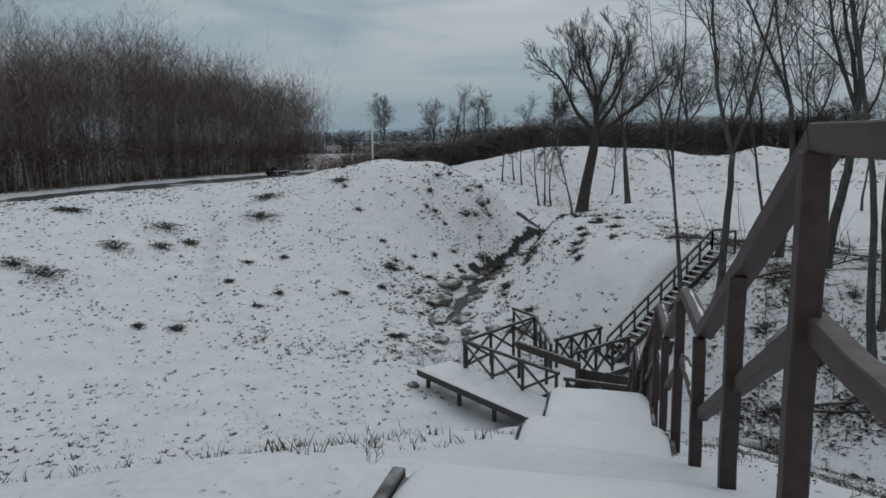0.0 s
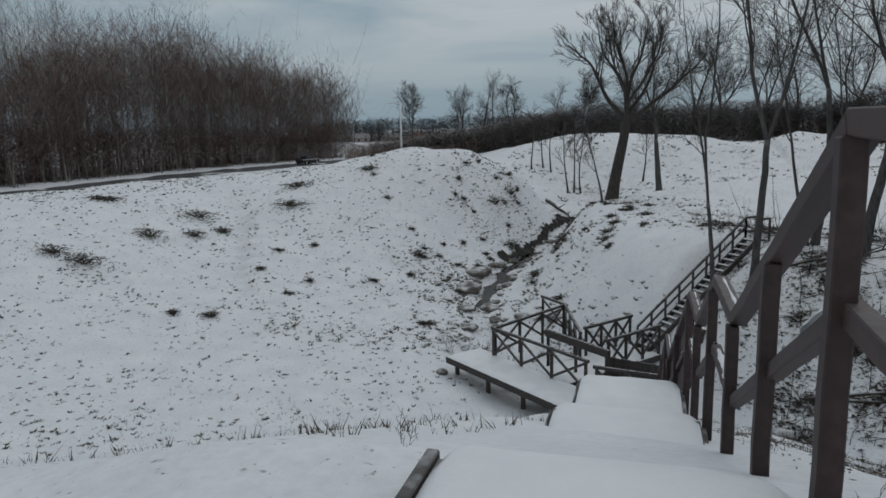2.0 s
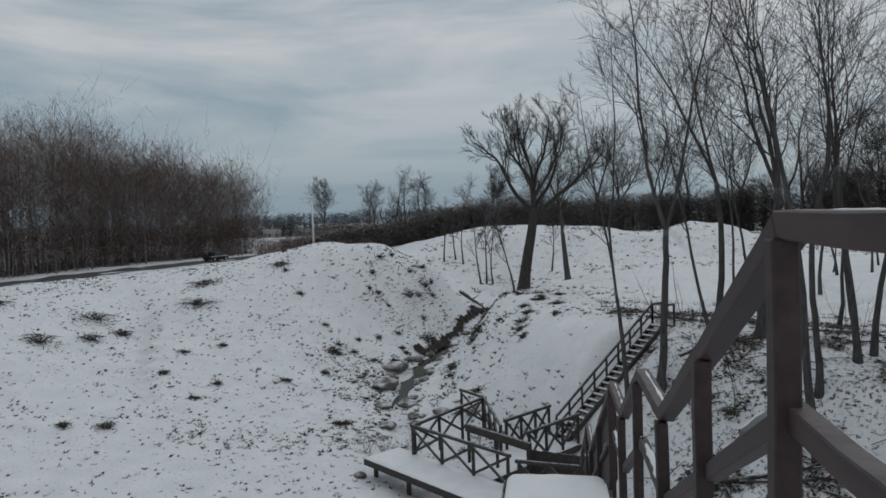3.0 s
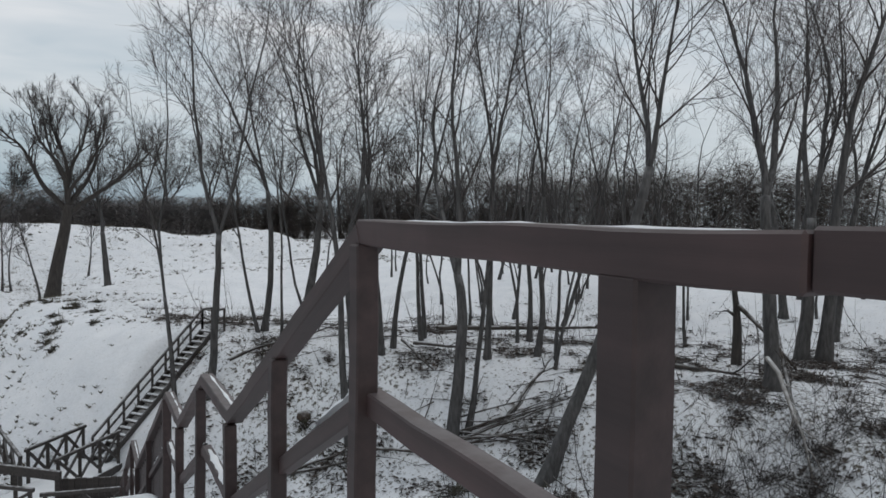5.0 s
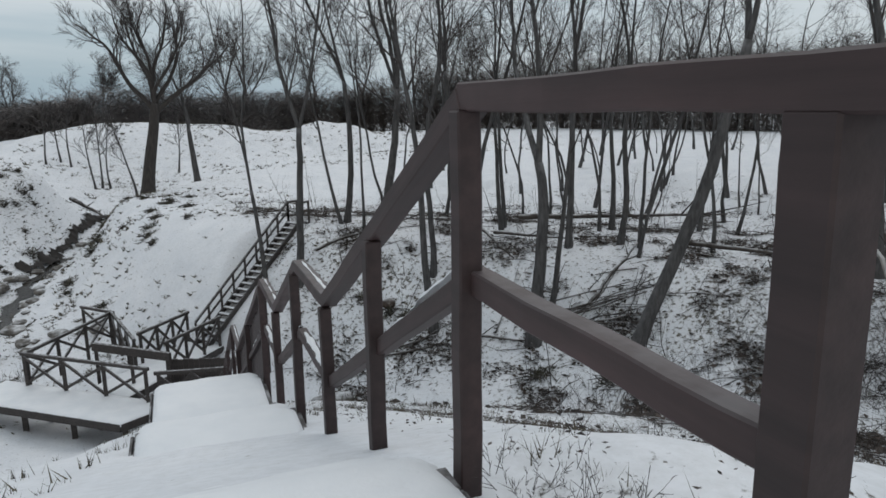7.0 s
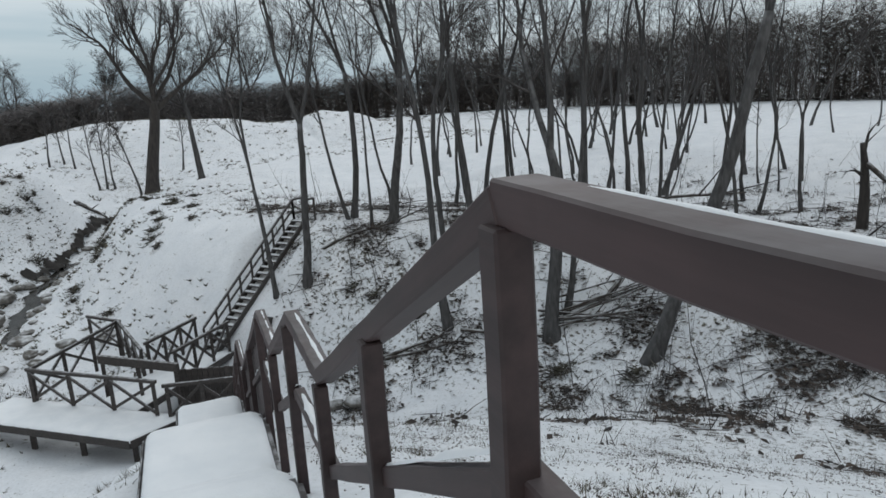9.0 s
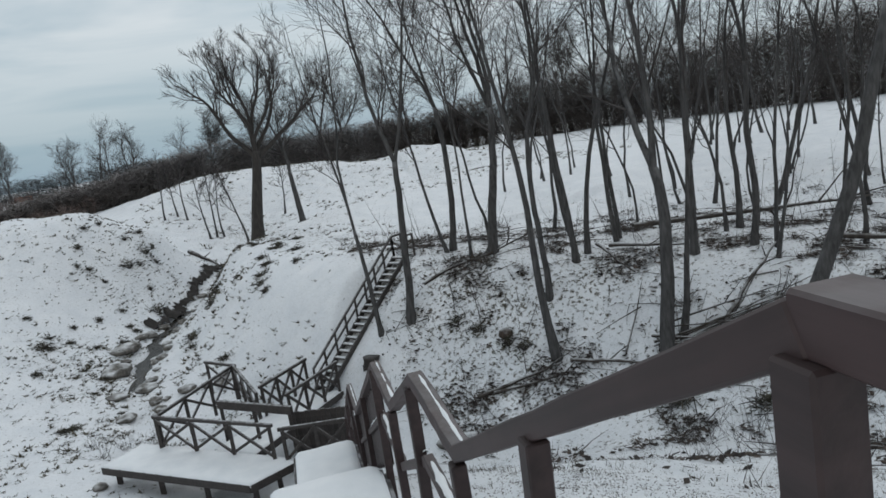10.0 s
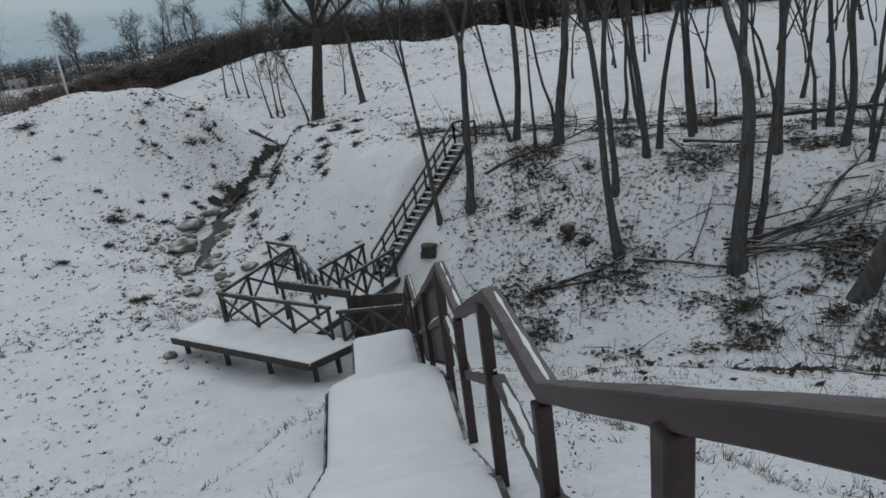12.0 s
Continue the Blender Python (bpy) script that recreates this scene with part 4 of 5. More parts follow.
# line points: x, y, height factor
LEFT_EDGE = [(-68, 44, 1.0), (-67, 62, 1.0), (-66, 84, 1.0), (-62, 104, 0.92), (-57, 122, 0.80), (-55.5, 128, 0.72)]
BIRCH_EDGE = [(-74, 44, 1.05), (-73, 62, 1.1), (-72, 80, 1.05), (-70, 92, 0.9), (-66, 106, 0.75)]
BROWN_EDGE = [(-68, 44, 0.62), (-67, 62, 0.68), (-66.5, 74, 0.85), (-66, 84, 1.0), (-62, 104, 0.94), (-57, 122, 0.82), (-55.5, 128, 0.74)]
crowned_woods("birch_wood", "tall grey bare birch wood behind the road", BIRCH_EDGE, 16, 2.6, 20, 29, GREY_WOODS, 21, (28, 4, 3), 0.15, 0.3, 0.08, 0.017)
crowned_woods("brown_wood", "dense dark brown bare wood along the road", BROWN_EDGE, 13, 5.2, 18, 25.5, BROWN_WOODS, 22, (20, 4, 3), 0.25, 0.08, 0.035, 0.038)
brushwood("brown_thicket", "dark brown undergrowth along the road edge", LEFT_EDGE, 12, 22, 8.0, BROWN_WOODS, 32, 22, 0.055)
woods("pale_stems", "pale thin birch stems at the road edge", [(p[0] + 2.5, p[1], 1.0) for p in LEFT_EDGE], 6, 2.2, 4, 8, PALE_STEMS, 28, 6, 0.06, 0.06, 1, 0.015)
RIGHT_EDGE = [(-44, 104, 0.6), (-30, 92, 0.7), (-14, 86, 0.75), (-6, 88, 0.95), (8, 90, 1.0), (16, 93, 1.02), (22, 95, 1.15), (32, 94, 1.55), (48, 84, 1.75), (60, 57, 1.75), (67, 36, 1.75)]
# the farther stretch of the edge gets the haze-paled colours
brushwood("grey_wood_edge", "wood edge beyond the snowy slope, paled to grey-brown for painted haze", RIGHT_EDGE[:6], 10, 26, 6.3, HAZY_WOODS, 33, 30, 0.07)
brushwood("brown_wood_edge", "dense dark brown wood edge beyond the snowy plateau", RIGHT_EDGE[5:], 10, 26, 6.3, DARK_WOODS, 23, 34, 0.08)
crowned_woods("grey_wood_tops", "grey bare tree tops over the brown wood edge", [(p[0], p[1] + 6, p[2]) for p in RIGHT_EDGE[7:]], 18, 1.6, 5.4, 7.4, GREY_WOODS, 24, (16, 4, 3), 0.22, 0.4, 0.05, 0.022)
woods("gully_brush", "low grey-brown brush beyond the mound", [(-36, 118, 0.8), (-18, 108, 0.9), (-4, 104, 0.9), (6, 106, 0.7)], 18, 9, 2.5, 6.0, GREY_WOODS, 25, 14, 0.04, 0.08, 2, 0.02)
brushwood("far_wood", "far dark wood across the valley, tinted bluish for haze", [(-190, 335, 0.95), (-90, 325, 1.0), (-20, 290, 0.95), (60, 270, 0.9), (170, 230, 1.0)], 40, 7, 14.0, FAR_HAZE_WOODS, 26, 20, 0.22)
woods("low_far_brush", "low brown scrub along the far field", [(-75, 150, 1.0), (-45, 140, 1.0), (-25, 132, 1.0), (0, 135, 1.0), (12, 130, 1.0)], 30, 8, 3, 6.5, BROWN_WOODS, 27, 14, 0.05, 0.08, 2, 0.03)
woods("field_brush", "low dark brush between the fields and the mound", [(-51, 112, 1.0), (-44, 98, 0.9), (-34, 88, 0.8), (-24, 83, 0.8)], 12, 14, 2.0, 4.2, BROWN_WOODS, 29, 16, 0.035, 0.1, 2, 0.03)


# ---- low growth and litter ----
def blades(name, label, category, spots_, material, seed, count, size, width, flat=0.5):
    """Tufts of thin blades at the spots (x, y, scale)."""
    rng = np.random.RandomState(seed)
    verts, faces = [], []
    xs = np.array([s[0] for s in spots_])
    ys = np.array([s[1] for s in spots_])
    zs = land(xs, ys)
    for (x, y, k), z in zip(spots_, zs):
        for _ in range(count):
            a, r = rng.uniform(0, 6.283), abs(rng.normal(0, 0.5)) * size * k
            bx, by = x + math.cos(a) * r, y + math.sin(a) * r
            h = size * k * rng.uniform(0.5, 1.3)
            t = rng.normal(0, flat, 2) * h
            c, w = rng.uniform(0, 6.283), width * k * rng.uniform(0.6, 1.4)
            b = len(verts)
            verts += [(bx - math.cos(c) * w, by - math.sin(c) * w, z - 0.03), (bx + math.cos(c) * w, by + math.sin(c) * w, z - 0.03), (bx + t[0], by + t[1], z + h)]
            faces.append((b, b + 1, b + 2))
    tagged(mesh_object(name, verts, faces, material), label, category, kind="stuff")


def scatter(seed, count, x0, x1, y0, y1, keep, low=0.6, high=1.5):
    rng = np.random.RandomState(seed)
    out = []
    while len(out) < count:
        xs, ys = rng.uniform(x0, x1, 4000), rng.uniform(y0, y1, 4000)
        ok = rng.rand(4000) < keep(xs, ys)
        for x, y in zip(xs[ok], ys[ok]):
            out.append((x, y, rng.uniform(low, high) ** 1.5))
            if len(out) >= count:
                break
    return out


def patchy(x, y):
    return np.clip(0.35 + 1.1 * waves(x, y, 7.0, 12) + 0.6 * waves(x, y, 2.3, 13), 0.03, 1)


def off_stairs(x, y):
    return ((np.abs(x) > 0.85) | (y > 18.3)) & ~((y > 16.8) & (y < 25) & (x > -7.5) & (x < 1.6) & (y > 17.2 - 0.75 * (x + 2)))


blades("hillside_grass", "dark dry grass tufts poking through snow on the hillside", "grass",
       scatter(31, 10500, -46, -5, 7, 50, lambda x, y: (0.22 + 0.78 * patchy(x, y) ** 1.5) * (near_slope(x, y) < -4.5), 0.4, 1.5), GRASS, 31, 9, 0.036, 0.022, 1.3)
blades("near_grass", "fine dry grass stalks in the snow beside the stair", "grass",
       scatter(32, 3400, -15, 9, 0.6, 17, lambda x, y: patchy(x * 1.7, y * 1.7) * off_stairs(x, y) * 0.8), GRASS, 32, 6, 0.05, 0.004, 0.6)
blades("bank_grass", "dry grass and weeds on the snowy stream banks", "grass",
       scatter(33, 2000, -16, 6, 22, 48, lambda x, y: (0.15 + np.exp(-(nearest(STREAM, x, y)[0] / 4.0) ** 2)) * patchy(x, y) * off_stairs(x, y)), GRASS, 33, 8, 0.065, 0.026, 1.4)
blades("plateau_grass", "sparse dry grass on the far snowy slope", "grass",
       scatter(34, 1800, -14, 30, 54, 92, patchy), GRASS, 34, 6, 0.12, 0.03, 0.9)
rnd = random.Random(52)
TUFT_LINE = []
for (ax, ay), (bx, by) in (((1.9, 5.2), (2.2, 4.1)), ((2.2, 4.1), (2.6, 3.3)), ((2.6, 3.3), (3.6, 2.7))):
    TUFT_LINE += [(ax + (bx - ax) * k / 14 + rnd.gauss(0, 0.08), ay + (by - ay) * k / 14 + rnd.gauss(0, 0.12), rnd.uniform(0.5, 1.2)) for k in range(14)]
blades("weed_strip", "grey-green weeds and dry grass in a strip across the snowy flank", "grass", TUFT_LINE, GRASS, 35, 26, 0.075, 0.003, 1.0)


def leaf_litter(name, label, spots_, seed, size):
    rng = np.random.RandomState(seed)
    verts, faces = [], []
    zs = land(np.array([s[0] for s in spots_]), np.array([s[1] for s in spots_]))
    for (x, y, k), z in zip(spots_, zs):
        a, r = rng.uniform(0, 6.283), size * k
        tilt = rng.normal(0, 0.35, 4) * r
        b = len(verts)
        for i, (f, w) in enumerate(((1.3, 0), (0, 0.6), (-1.3, 0), (0, -0.6))):
            verts.append((x + (math.cos(a) * f - math.sin(a) * w) * r, y + (math.sin(a) * f + math.cos(a) * w) * r, z + 0.03 + abs(tilt[i])))
        faces.append((b, b + 1, b + 2, b + 3))
    tagged(mesh_object(name, verts, faces, LEAVES), label, "leaves", kind="stuff")


def wooded(x, y):
    return litter_amount(x, y) ** 2 * np.clip(0.05 + 1.9 * waves(x, y, 3.2, 14) + 1.2 * waves(x, y, 1.1, 15), 0.03, 1) * (x > 2.5) * soft_step(8, 12, y + 0.35 * x)


leaf_litter("leaf_litter", "dark fallen leaves lying on the snow of the wooded bank", scatter(36, 26000, 2.5, 30, -4, 34, wooded), 36, 0.055)
leaf_litter("flank_litter", "scattered dead leaves and crumbs on the snow beside the stair", scatter(46, 13000, 0.9, 11, -1.2, 10, lambda x, y: patchy(x * 2.2, y * 2.2) * off_stairs(x, y)), 46, 0.009)


def lying_sticks(name, label, spots_, seed, size):
    rnd_ = random.Random(seed)
    tubes = Tubes()
    for x, y, k in spots_:
        a = rnd_.uniform(0, 6.283)
        length = size * k * rnd_.uniform(0.4, 1.4)
        p = Vector((x, y, float(land(x, y)) + 0.03))
        q = Vector((x + math.cos(a) * length, y + math.sin(a) * length, 0))
        q.z = float(land(q.x, q.y)) + rnd_.uniform(0.02, 0.2)
        mid = p.lerp(q, 0.5) + Vector((rnd_.gauss(0, 0.05), rnd_.gauss(0, 0.05), rnd_.uniform(0, 0.06))) * length
        r = 0.010 + 0.010 * rnd_.random() * k
        tubes.add([p, mid, q], [r, r * 0.8, r * 0.4], 4)
    ob = tubes.object(name, LOG_BARK)
    tagged(ob, label, "twigs", kind="stuff")


blades("bank_stalks", "dark dry stalks and small stems standing in the wood's snow", "grass", scatter(51, 5500, 2.5, 30, -2, 38, wooded), LEAVES, 51, 4, 0.20, 0.007, 0.45)
lying_sticks("fallen_twigs", "dead twigs scattered over the snowy wooded bank", scatter(37, 1000, 3, 30, -4, 32, wooded), 37, 0.9)


def saplings(name, label, spots_, seed, height, stems, spread=0.25, fine=0.0025):
    rnd_ = random.Random(seed)
    tubes = Tubes()
    for x, y, k in spots_:
        z = float(land(x, y)) - 0.05
        for _ in range(stems):
            h = height * k * rnd_.uniform(0.5, 1.2)
            line, _ = bent_line(rnd_, Vector((x + rnd_.gauss(0, 0.07), y + rnd_.gauss(0, 0.07), z)), Vector((rnd_.gauss(0, spread), rnd_.gauss(0, spread), 1)), h, 4, 0.10, 0.02)
            r = fine + 0.0045 * h
            tubes.add(line, [r, r * 0.85, r * 0.7, r * 0.5, r * 0.25], 4)
            branch_out(rnd_, tubes, line, r, h * 0.3, 1, (0, 4), (0.4, 0.9), 0.05, 0.3, fine)
    tagged(tubes.object(name, TWIGS), label, "shrubs", kind="stuff")


saplings("wood_saplings", "thin bare saplings standing in the snow among the trees", scatter(38, 270, 4, 30, -3, 34, wooded), 38, 1.7, 1)
rnd = random.Random(15)
saplings("dead_brush", "tangled dead brushwood at the wood's edge", [(rnd.gauss(16.0, 1.6), rnd.gauss(9.4, 1.5), rnd.uniform(0.6, 1.3)) for _ in range(120)], 44, 1.1, 6, 0.9)
blades("flank_grass", "fine dry grass and stalks on the snowy flank beside the stair", "grass",
       scatter(47, 1300, 1.0, 14, -1.5, 11, lambda x, y: patchy(x * 2.0, y * 2.0) * off_stairs(x, y) * (0.25 + np.exp(-((y + 0.12 * x - 0.2) / 0.8) ** 2))), GRASS, 47, 9, 0.055, 0.0025, 0.7)
rnd = random.Random(48)
saplings("flank_shrub", "low patch of fine bare shrub stems beside the stair", [(rnd.uniform(0.80, 1.12), rnd.uniform(-0.4, 0.15), rnd.uniform(0.5, 0.95)) for _ in range(14)], 39, 0.2, 7, 0.45, 0.0010)
saplings("flank_brush", "thin bare brush stalks standing in the flank's snow", [(rnd.uniform(1.6, 5.0), rnd.uniform(-0.8, 0.9), rnd.uniform(0.5, 1.0)) for _ in range(12)], 49, 0.26, 3, 0.35, 0.0012)
saplings("ditch_brush", "tangled bare brush over the ditch and its banks", [(rnd.uniform(8, 17), rnd.uniform(8.5, 14.0), rnd.uniform(0.5, 1.1)) for _ in range(60)], 50, 1.2, 4, 0.6)
saplings("left_weeds", "thin dry weed stalks beside the stair", [(-0.85, 0.35, 0.8), (-0.95, 0.75, 0.8), (-1.15, 1.25, 0.7), (-1.4, 2.4, 0.6)], 40, 0.24, 3, 0.3, 0.001)
saplings("stream_brush", "grey twiggy brush beside the stream and platform", [(-6.3, 24.2, 1), (-6.9, 24.8, 1), (-6.0, 25.4, 1), (-7.4, 24.0, 0.9), (-8.0, 25.0, 0.8), (-4.5, 46.6, 1.3), (-4.0, 46.0, 1.2)], 41, 0.75, 14, 0.7)


# ---- fallen logs, brushwood, stump, stones ----
def fallen_log(label, a, b, radius, seed, lift=(0.0, 0.0), stubs=3, group=""):
    rnd_ = random.Random(seed)
    top = thing("fallen_log", label, "log", group=group)
    tubes = Tubes()
    n = 8
    pts = []
    for i in range(n + 1):
        k = i / n
        x, y = a[0] + (b[0] - a[0]) * k + rnd_.gauss(0, 0.04), a[1] + (b[1] - a[1]) * k + rnd_.gauss(0, 0.04)
        z = (float(land(a[0], a[1])) + lift[0]) * (1 - k) + (float(land(b[0], b[1])) + lift[1]) * k
        pts.append(Vector((x, y, max(z, float(land(x, y))) + radius * 0.6)))
    tubes.add(pts, [radius * (1 - 0.6 * i / n) for i in range(n + 1)], 8)
    tubes.object("trunk", LOG_BARK, top)
    for i in range(stubs):
        branch = Tubes()
        p, d = along(pts, 0.35 + 0.6 * (i + rnd_.random()) / stubs)
        size = (Vector(b) - Vector(a)).length * rnd_.uniform(0.12, 0.3)
        line, _ = bent_line(rnd_, p, side_way(rnd_, d, rnd_.uniform(0.4, 0.9)) + Vector((0, 0, 0.3)), size, 4, 0.14, 0.05)
        branch.add(line, [radius * 0.35 * (1 - 0.2 * j) + 0.004 for j in range(5)], 5)
        branch.object("branch", TWIGS, top)
    return top


LOG = "fallen bare trunk lying on the snowy bank, dusted with snow"
fallen_log(LOG, (4.53, 23.96), (9.0, 24.4), 0.07, 1, (0.05, 0.35), 5, "fallen trunks")
fallen_log(LOG, (12.4, 22.6), (22.5, 21.9), 0.11, 2, (0.45, 0.35), 5, "fallen trunks")
fallen_log(LOG, (5.0, 19.85), (7.73, 19.05), 0.075, 3, (0.1, 0.15), 2, "fallen trunks")
fallen_log(LOG, (5.5, 19.6), (7.9, 18.7), 0.065, 4, (0.1, 0.05), 2, "fallen trunks")
fallen_log(LOG, (8.0, 19.0), (9.9, 17.0), 0.07, 5, (0.1, 0.1), 2, "fallen trunks")
fallen_log(LOG, (11.87, 16.6), (14.4, 17.3), 0.075, 6, (0.05, 0.5), 3, "fallen trunks")
fallen_log(LOG, (16.2, 17.1), (18.6, 13.0), 0.10, 7, (0.3, 0.1), 4, "fallen trunks")
fallen_log(LOG, (10.57, 21.7), (10.9, 19.8), 0.06, 8, (0.3, 0.02), 2, "fallen trunks")
fallen_log(LOG, (11.2, 22.0), (13.3, 20.2), 0.07, 9, (0.1, 0.1), 2, "fallen trunks")
fallen_log("dark fallen log lying across the head of the gully", (-6.9, 50.6), (-4.9, 48.2), 0.15, 10, (0.15, 0.05), 4)
fallen_log("broken dead tree leaning into the snow at the wood's edge", (16.9, 9.7), (18.3, 11.5), 0.09, 11, (0.0, 1.6), 6)
def dead_limb(label, points, radius, material, seed, twigs_):
    """A bent dead limb held clear of the ground, with forked side branches."""
    rnd_ = random.Random(seed)
    x0, y0 = points[0][0], points[0][1]
    g = float(land(x0, y0))
    top = thing("dead_limb", label, "branch", (x0, y0, g))
    pts = [Vector((x - x0, y - y0, float(land(x, y)) - g + up)) for x, y, up in points]
    stem = Tubes()
    stem.add(pts, [radius * (1 - 0.6 * i / (len(pts) - 1)) for i in range(len(pts))], 8)
    stem.object("stem", material, top)
    for i in range(twigs_):
        p, d = along(pts, 0.25 + 0.7 * (i + rnd_.random()) / twigs_)
        line, _ = bent_line(rnd_, p, side_way(rnd_, d, rnd_.uniform(0.4, 0.9)), rnd_.uniform(0.6, 1.4), 5, 0.2, -0.08)
        t = Tubes()
        t.add(line, [radius * 0.4 * (1 - 0.16 * j) for j in range(6)], 6)
        branch_out(rnd_, t, line, radius * 0.35, 0.6, 1, (0, 3, 2), (0.4, 0.9), 0.0, 0.3, 0.006)
        t.object("branch", material, top)


PALE_BARK = make_bark("pale_dead_wood", (0.14, 0.13, 0.12), (0.34, 0.32, 0.30), 0.9)
dead_limb("pale broken limb resting on the snow at the wood's edge", ((17.6, 11.3, 1.3), (17.2, 10.6, 1.2), (16.8, 9.9, 0.7), (16.4, 9.2, 0.4), (15.9, 8.6, 0.03)), 0.075, PALE_BARK, 5, 6)
dead_limb("dark broken snag with a splintered top in the snow", ((21.2, 15.3, -0.1), (21.2, 15.3, 1.2), (21.1, 15.3, 2.2), (20.8, 15.2, 2.9)), 0.2, BARK_DARK, 6, 2)
dead_limb("dark fallen limb leaning from the broken snag", ((21.1, 15.2, 2.2), (21.0, 14.0, 1.3), (20.8, 12.6, 0.1)), 0.09, LOG_BARK, 7, 3)
rnd = random.Random(77)
for i in range(13):
    x, y = 10.3 + rnd.uniform(-0.3, 0.3), 17.3 + rnd.uniform(-0.5, 0.3)
    fallen_log("long cut branch heaped at a tree's foot", (x, y), (x + rnd.uniform(2.0, 4.2), y - rnd.uniform(1.2, 2.4)), rnd.uniform(0.025, 0.05), 200 + i, (0.05 + 0.04 * i, 0.05 + 0.02 * i), 2, "branch heap")


def stone(label, x, y, size, seed, material=STONE, squash=0.6, snow=True):
    bm = bmesh.new()
    bmesh.ops.create_icosphere(bm, subdivisions=3, radius=1)
    for v in bm.verts:
        k = 1 + 0.28 * noise.noise(v.co * 1.3 + Vector((seed * 3.7, 0, 0))) + 0.10 * noise.noise(v.co * 3.1 + Vector((0, seed * 2.1, 0)))
        v.co = Vector((v.co.x * size * k, v.co.y * size * 0.8 * k, v.co.z * size * squash * k))
    me_ = bpy.data.meshes.new("stone")
    bm.to_mesh(me_)
    bm.free()
    me_.materials.append(material)
    me_.polygons.foreach_set("use_smooth", [True] * len(me_.polygons))
    ob = tagged(new("stone", me_), label, "stone", "stream stones" if "stream" in label else "")
    ob.matrix_basis = pose(x, y, float(land(x, y)) + size * squash * 0.35, 0, 0, seed * 47)
    return ob


ribbon("undercut_bank", [(-7.9, 38.6, 0), (-7.2, 40.4, 0), (-6.4, 42.6, 0), (-5.4, 45.6, 0), (-4.7, 48.2, 0)], 0.55, 0.12, EARTH, "dark undercut earth bank along the stream", "bank", 0.14, wobble=0.3, rough=0.75)
SNOWSTONE = make_bark("snow_capped_stone", (0.06, 0.055, 0.05), (0.17, 0.16, 0.145), 0.95)
STREAM_STONE = "grey stone with a snow cap in the stream"
for i, (x, y, s) in enumerate(((-8.9, 36.0, 0.8), (-8.9, 33.4, 0.9), (-7.2, 31.2, 0.6), (-8.3, 30.2, 0.5), (-7.6, 28.2, 0.5), (-8.4, 37.6, 0.45), (-5.6, 42.6, 0.4))):
    stone(STREAM_STONE, x, y, s, i + 1, SNOWSTONE, 0.32)
rnd = random.Random(66)
for i in range(30):
    k = rnd.uniform(0, 2.99)
    (ax, ay, _), (bx, by, _) = STREAM[8 + int(k)], STREAM[9 + int(k)]
    side = rnd.choice((-1, 1)) * rnd.uniform(0.35, 1.0)
    stone(STREAM_STONE, ax + (bx - ax) * (k % 1) + side, ay + (by - ay) * (k % 1) + rnd.uniform(-0.3, 0.3), rnd.uniform(0.14, 0.36), 70 + i, SNOWSTONE, 0.45)
for i, (x, y, s) in enumerate(((-5.2, 29.0, 0.4), (-3.6, 28.3, 0.5), (-6.9, 21.2, 0.28), (4.2, 18.6, 0.4), (3.6, 19.0, 0.3))):
    stone("dark earthy boulder half buried in snow", x, y, s, i + 31, SNOWSTONE, 0.45)
stone("brown upturned root clod under a cap of snow", 6.5, 20.85, 0.24, 61, make_bark("root_clod", (0.03, 0.022, 0.018), (0.09, 0.065, 0.05), 0.9), 0.9)


def stump(x, y):
    top = thing("tree_stump", "short dark tree stump standing in the snow beside the far stair", "stump", (x, y, float(land(x, y)) - 0.1))
    t = Tubes()
    t.add([Vector((0, 0, 0)), Vector((0, 0, 0.2)), Vector((0.02, 0, 0.32)), Vector((0.03, 0.01, 0.42))], [0.34, 0.28, 0.28, 0.31], 12)
    t.object("trunk", BARK_DARK, top)
    r = Tubes()
    for i in range(5):
        a = i * 1.26
        r.add([Vector((0.1 * math.cos(a), 0.1 * math.sin(a), 0.18)), Vector((0.42 * math.cos(a), 0.42 * math.sin(a), 0.03))], [0.08, 0.03], 6)
    r.object("roots", BARK_DARK, top)


stump(2.1, 23.3)


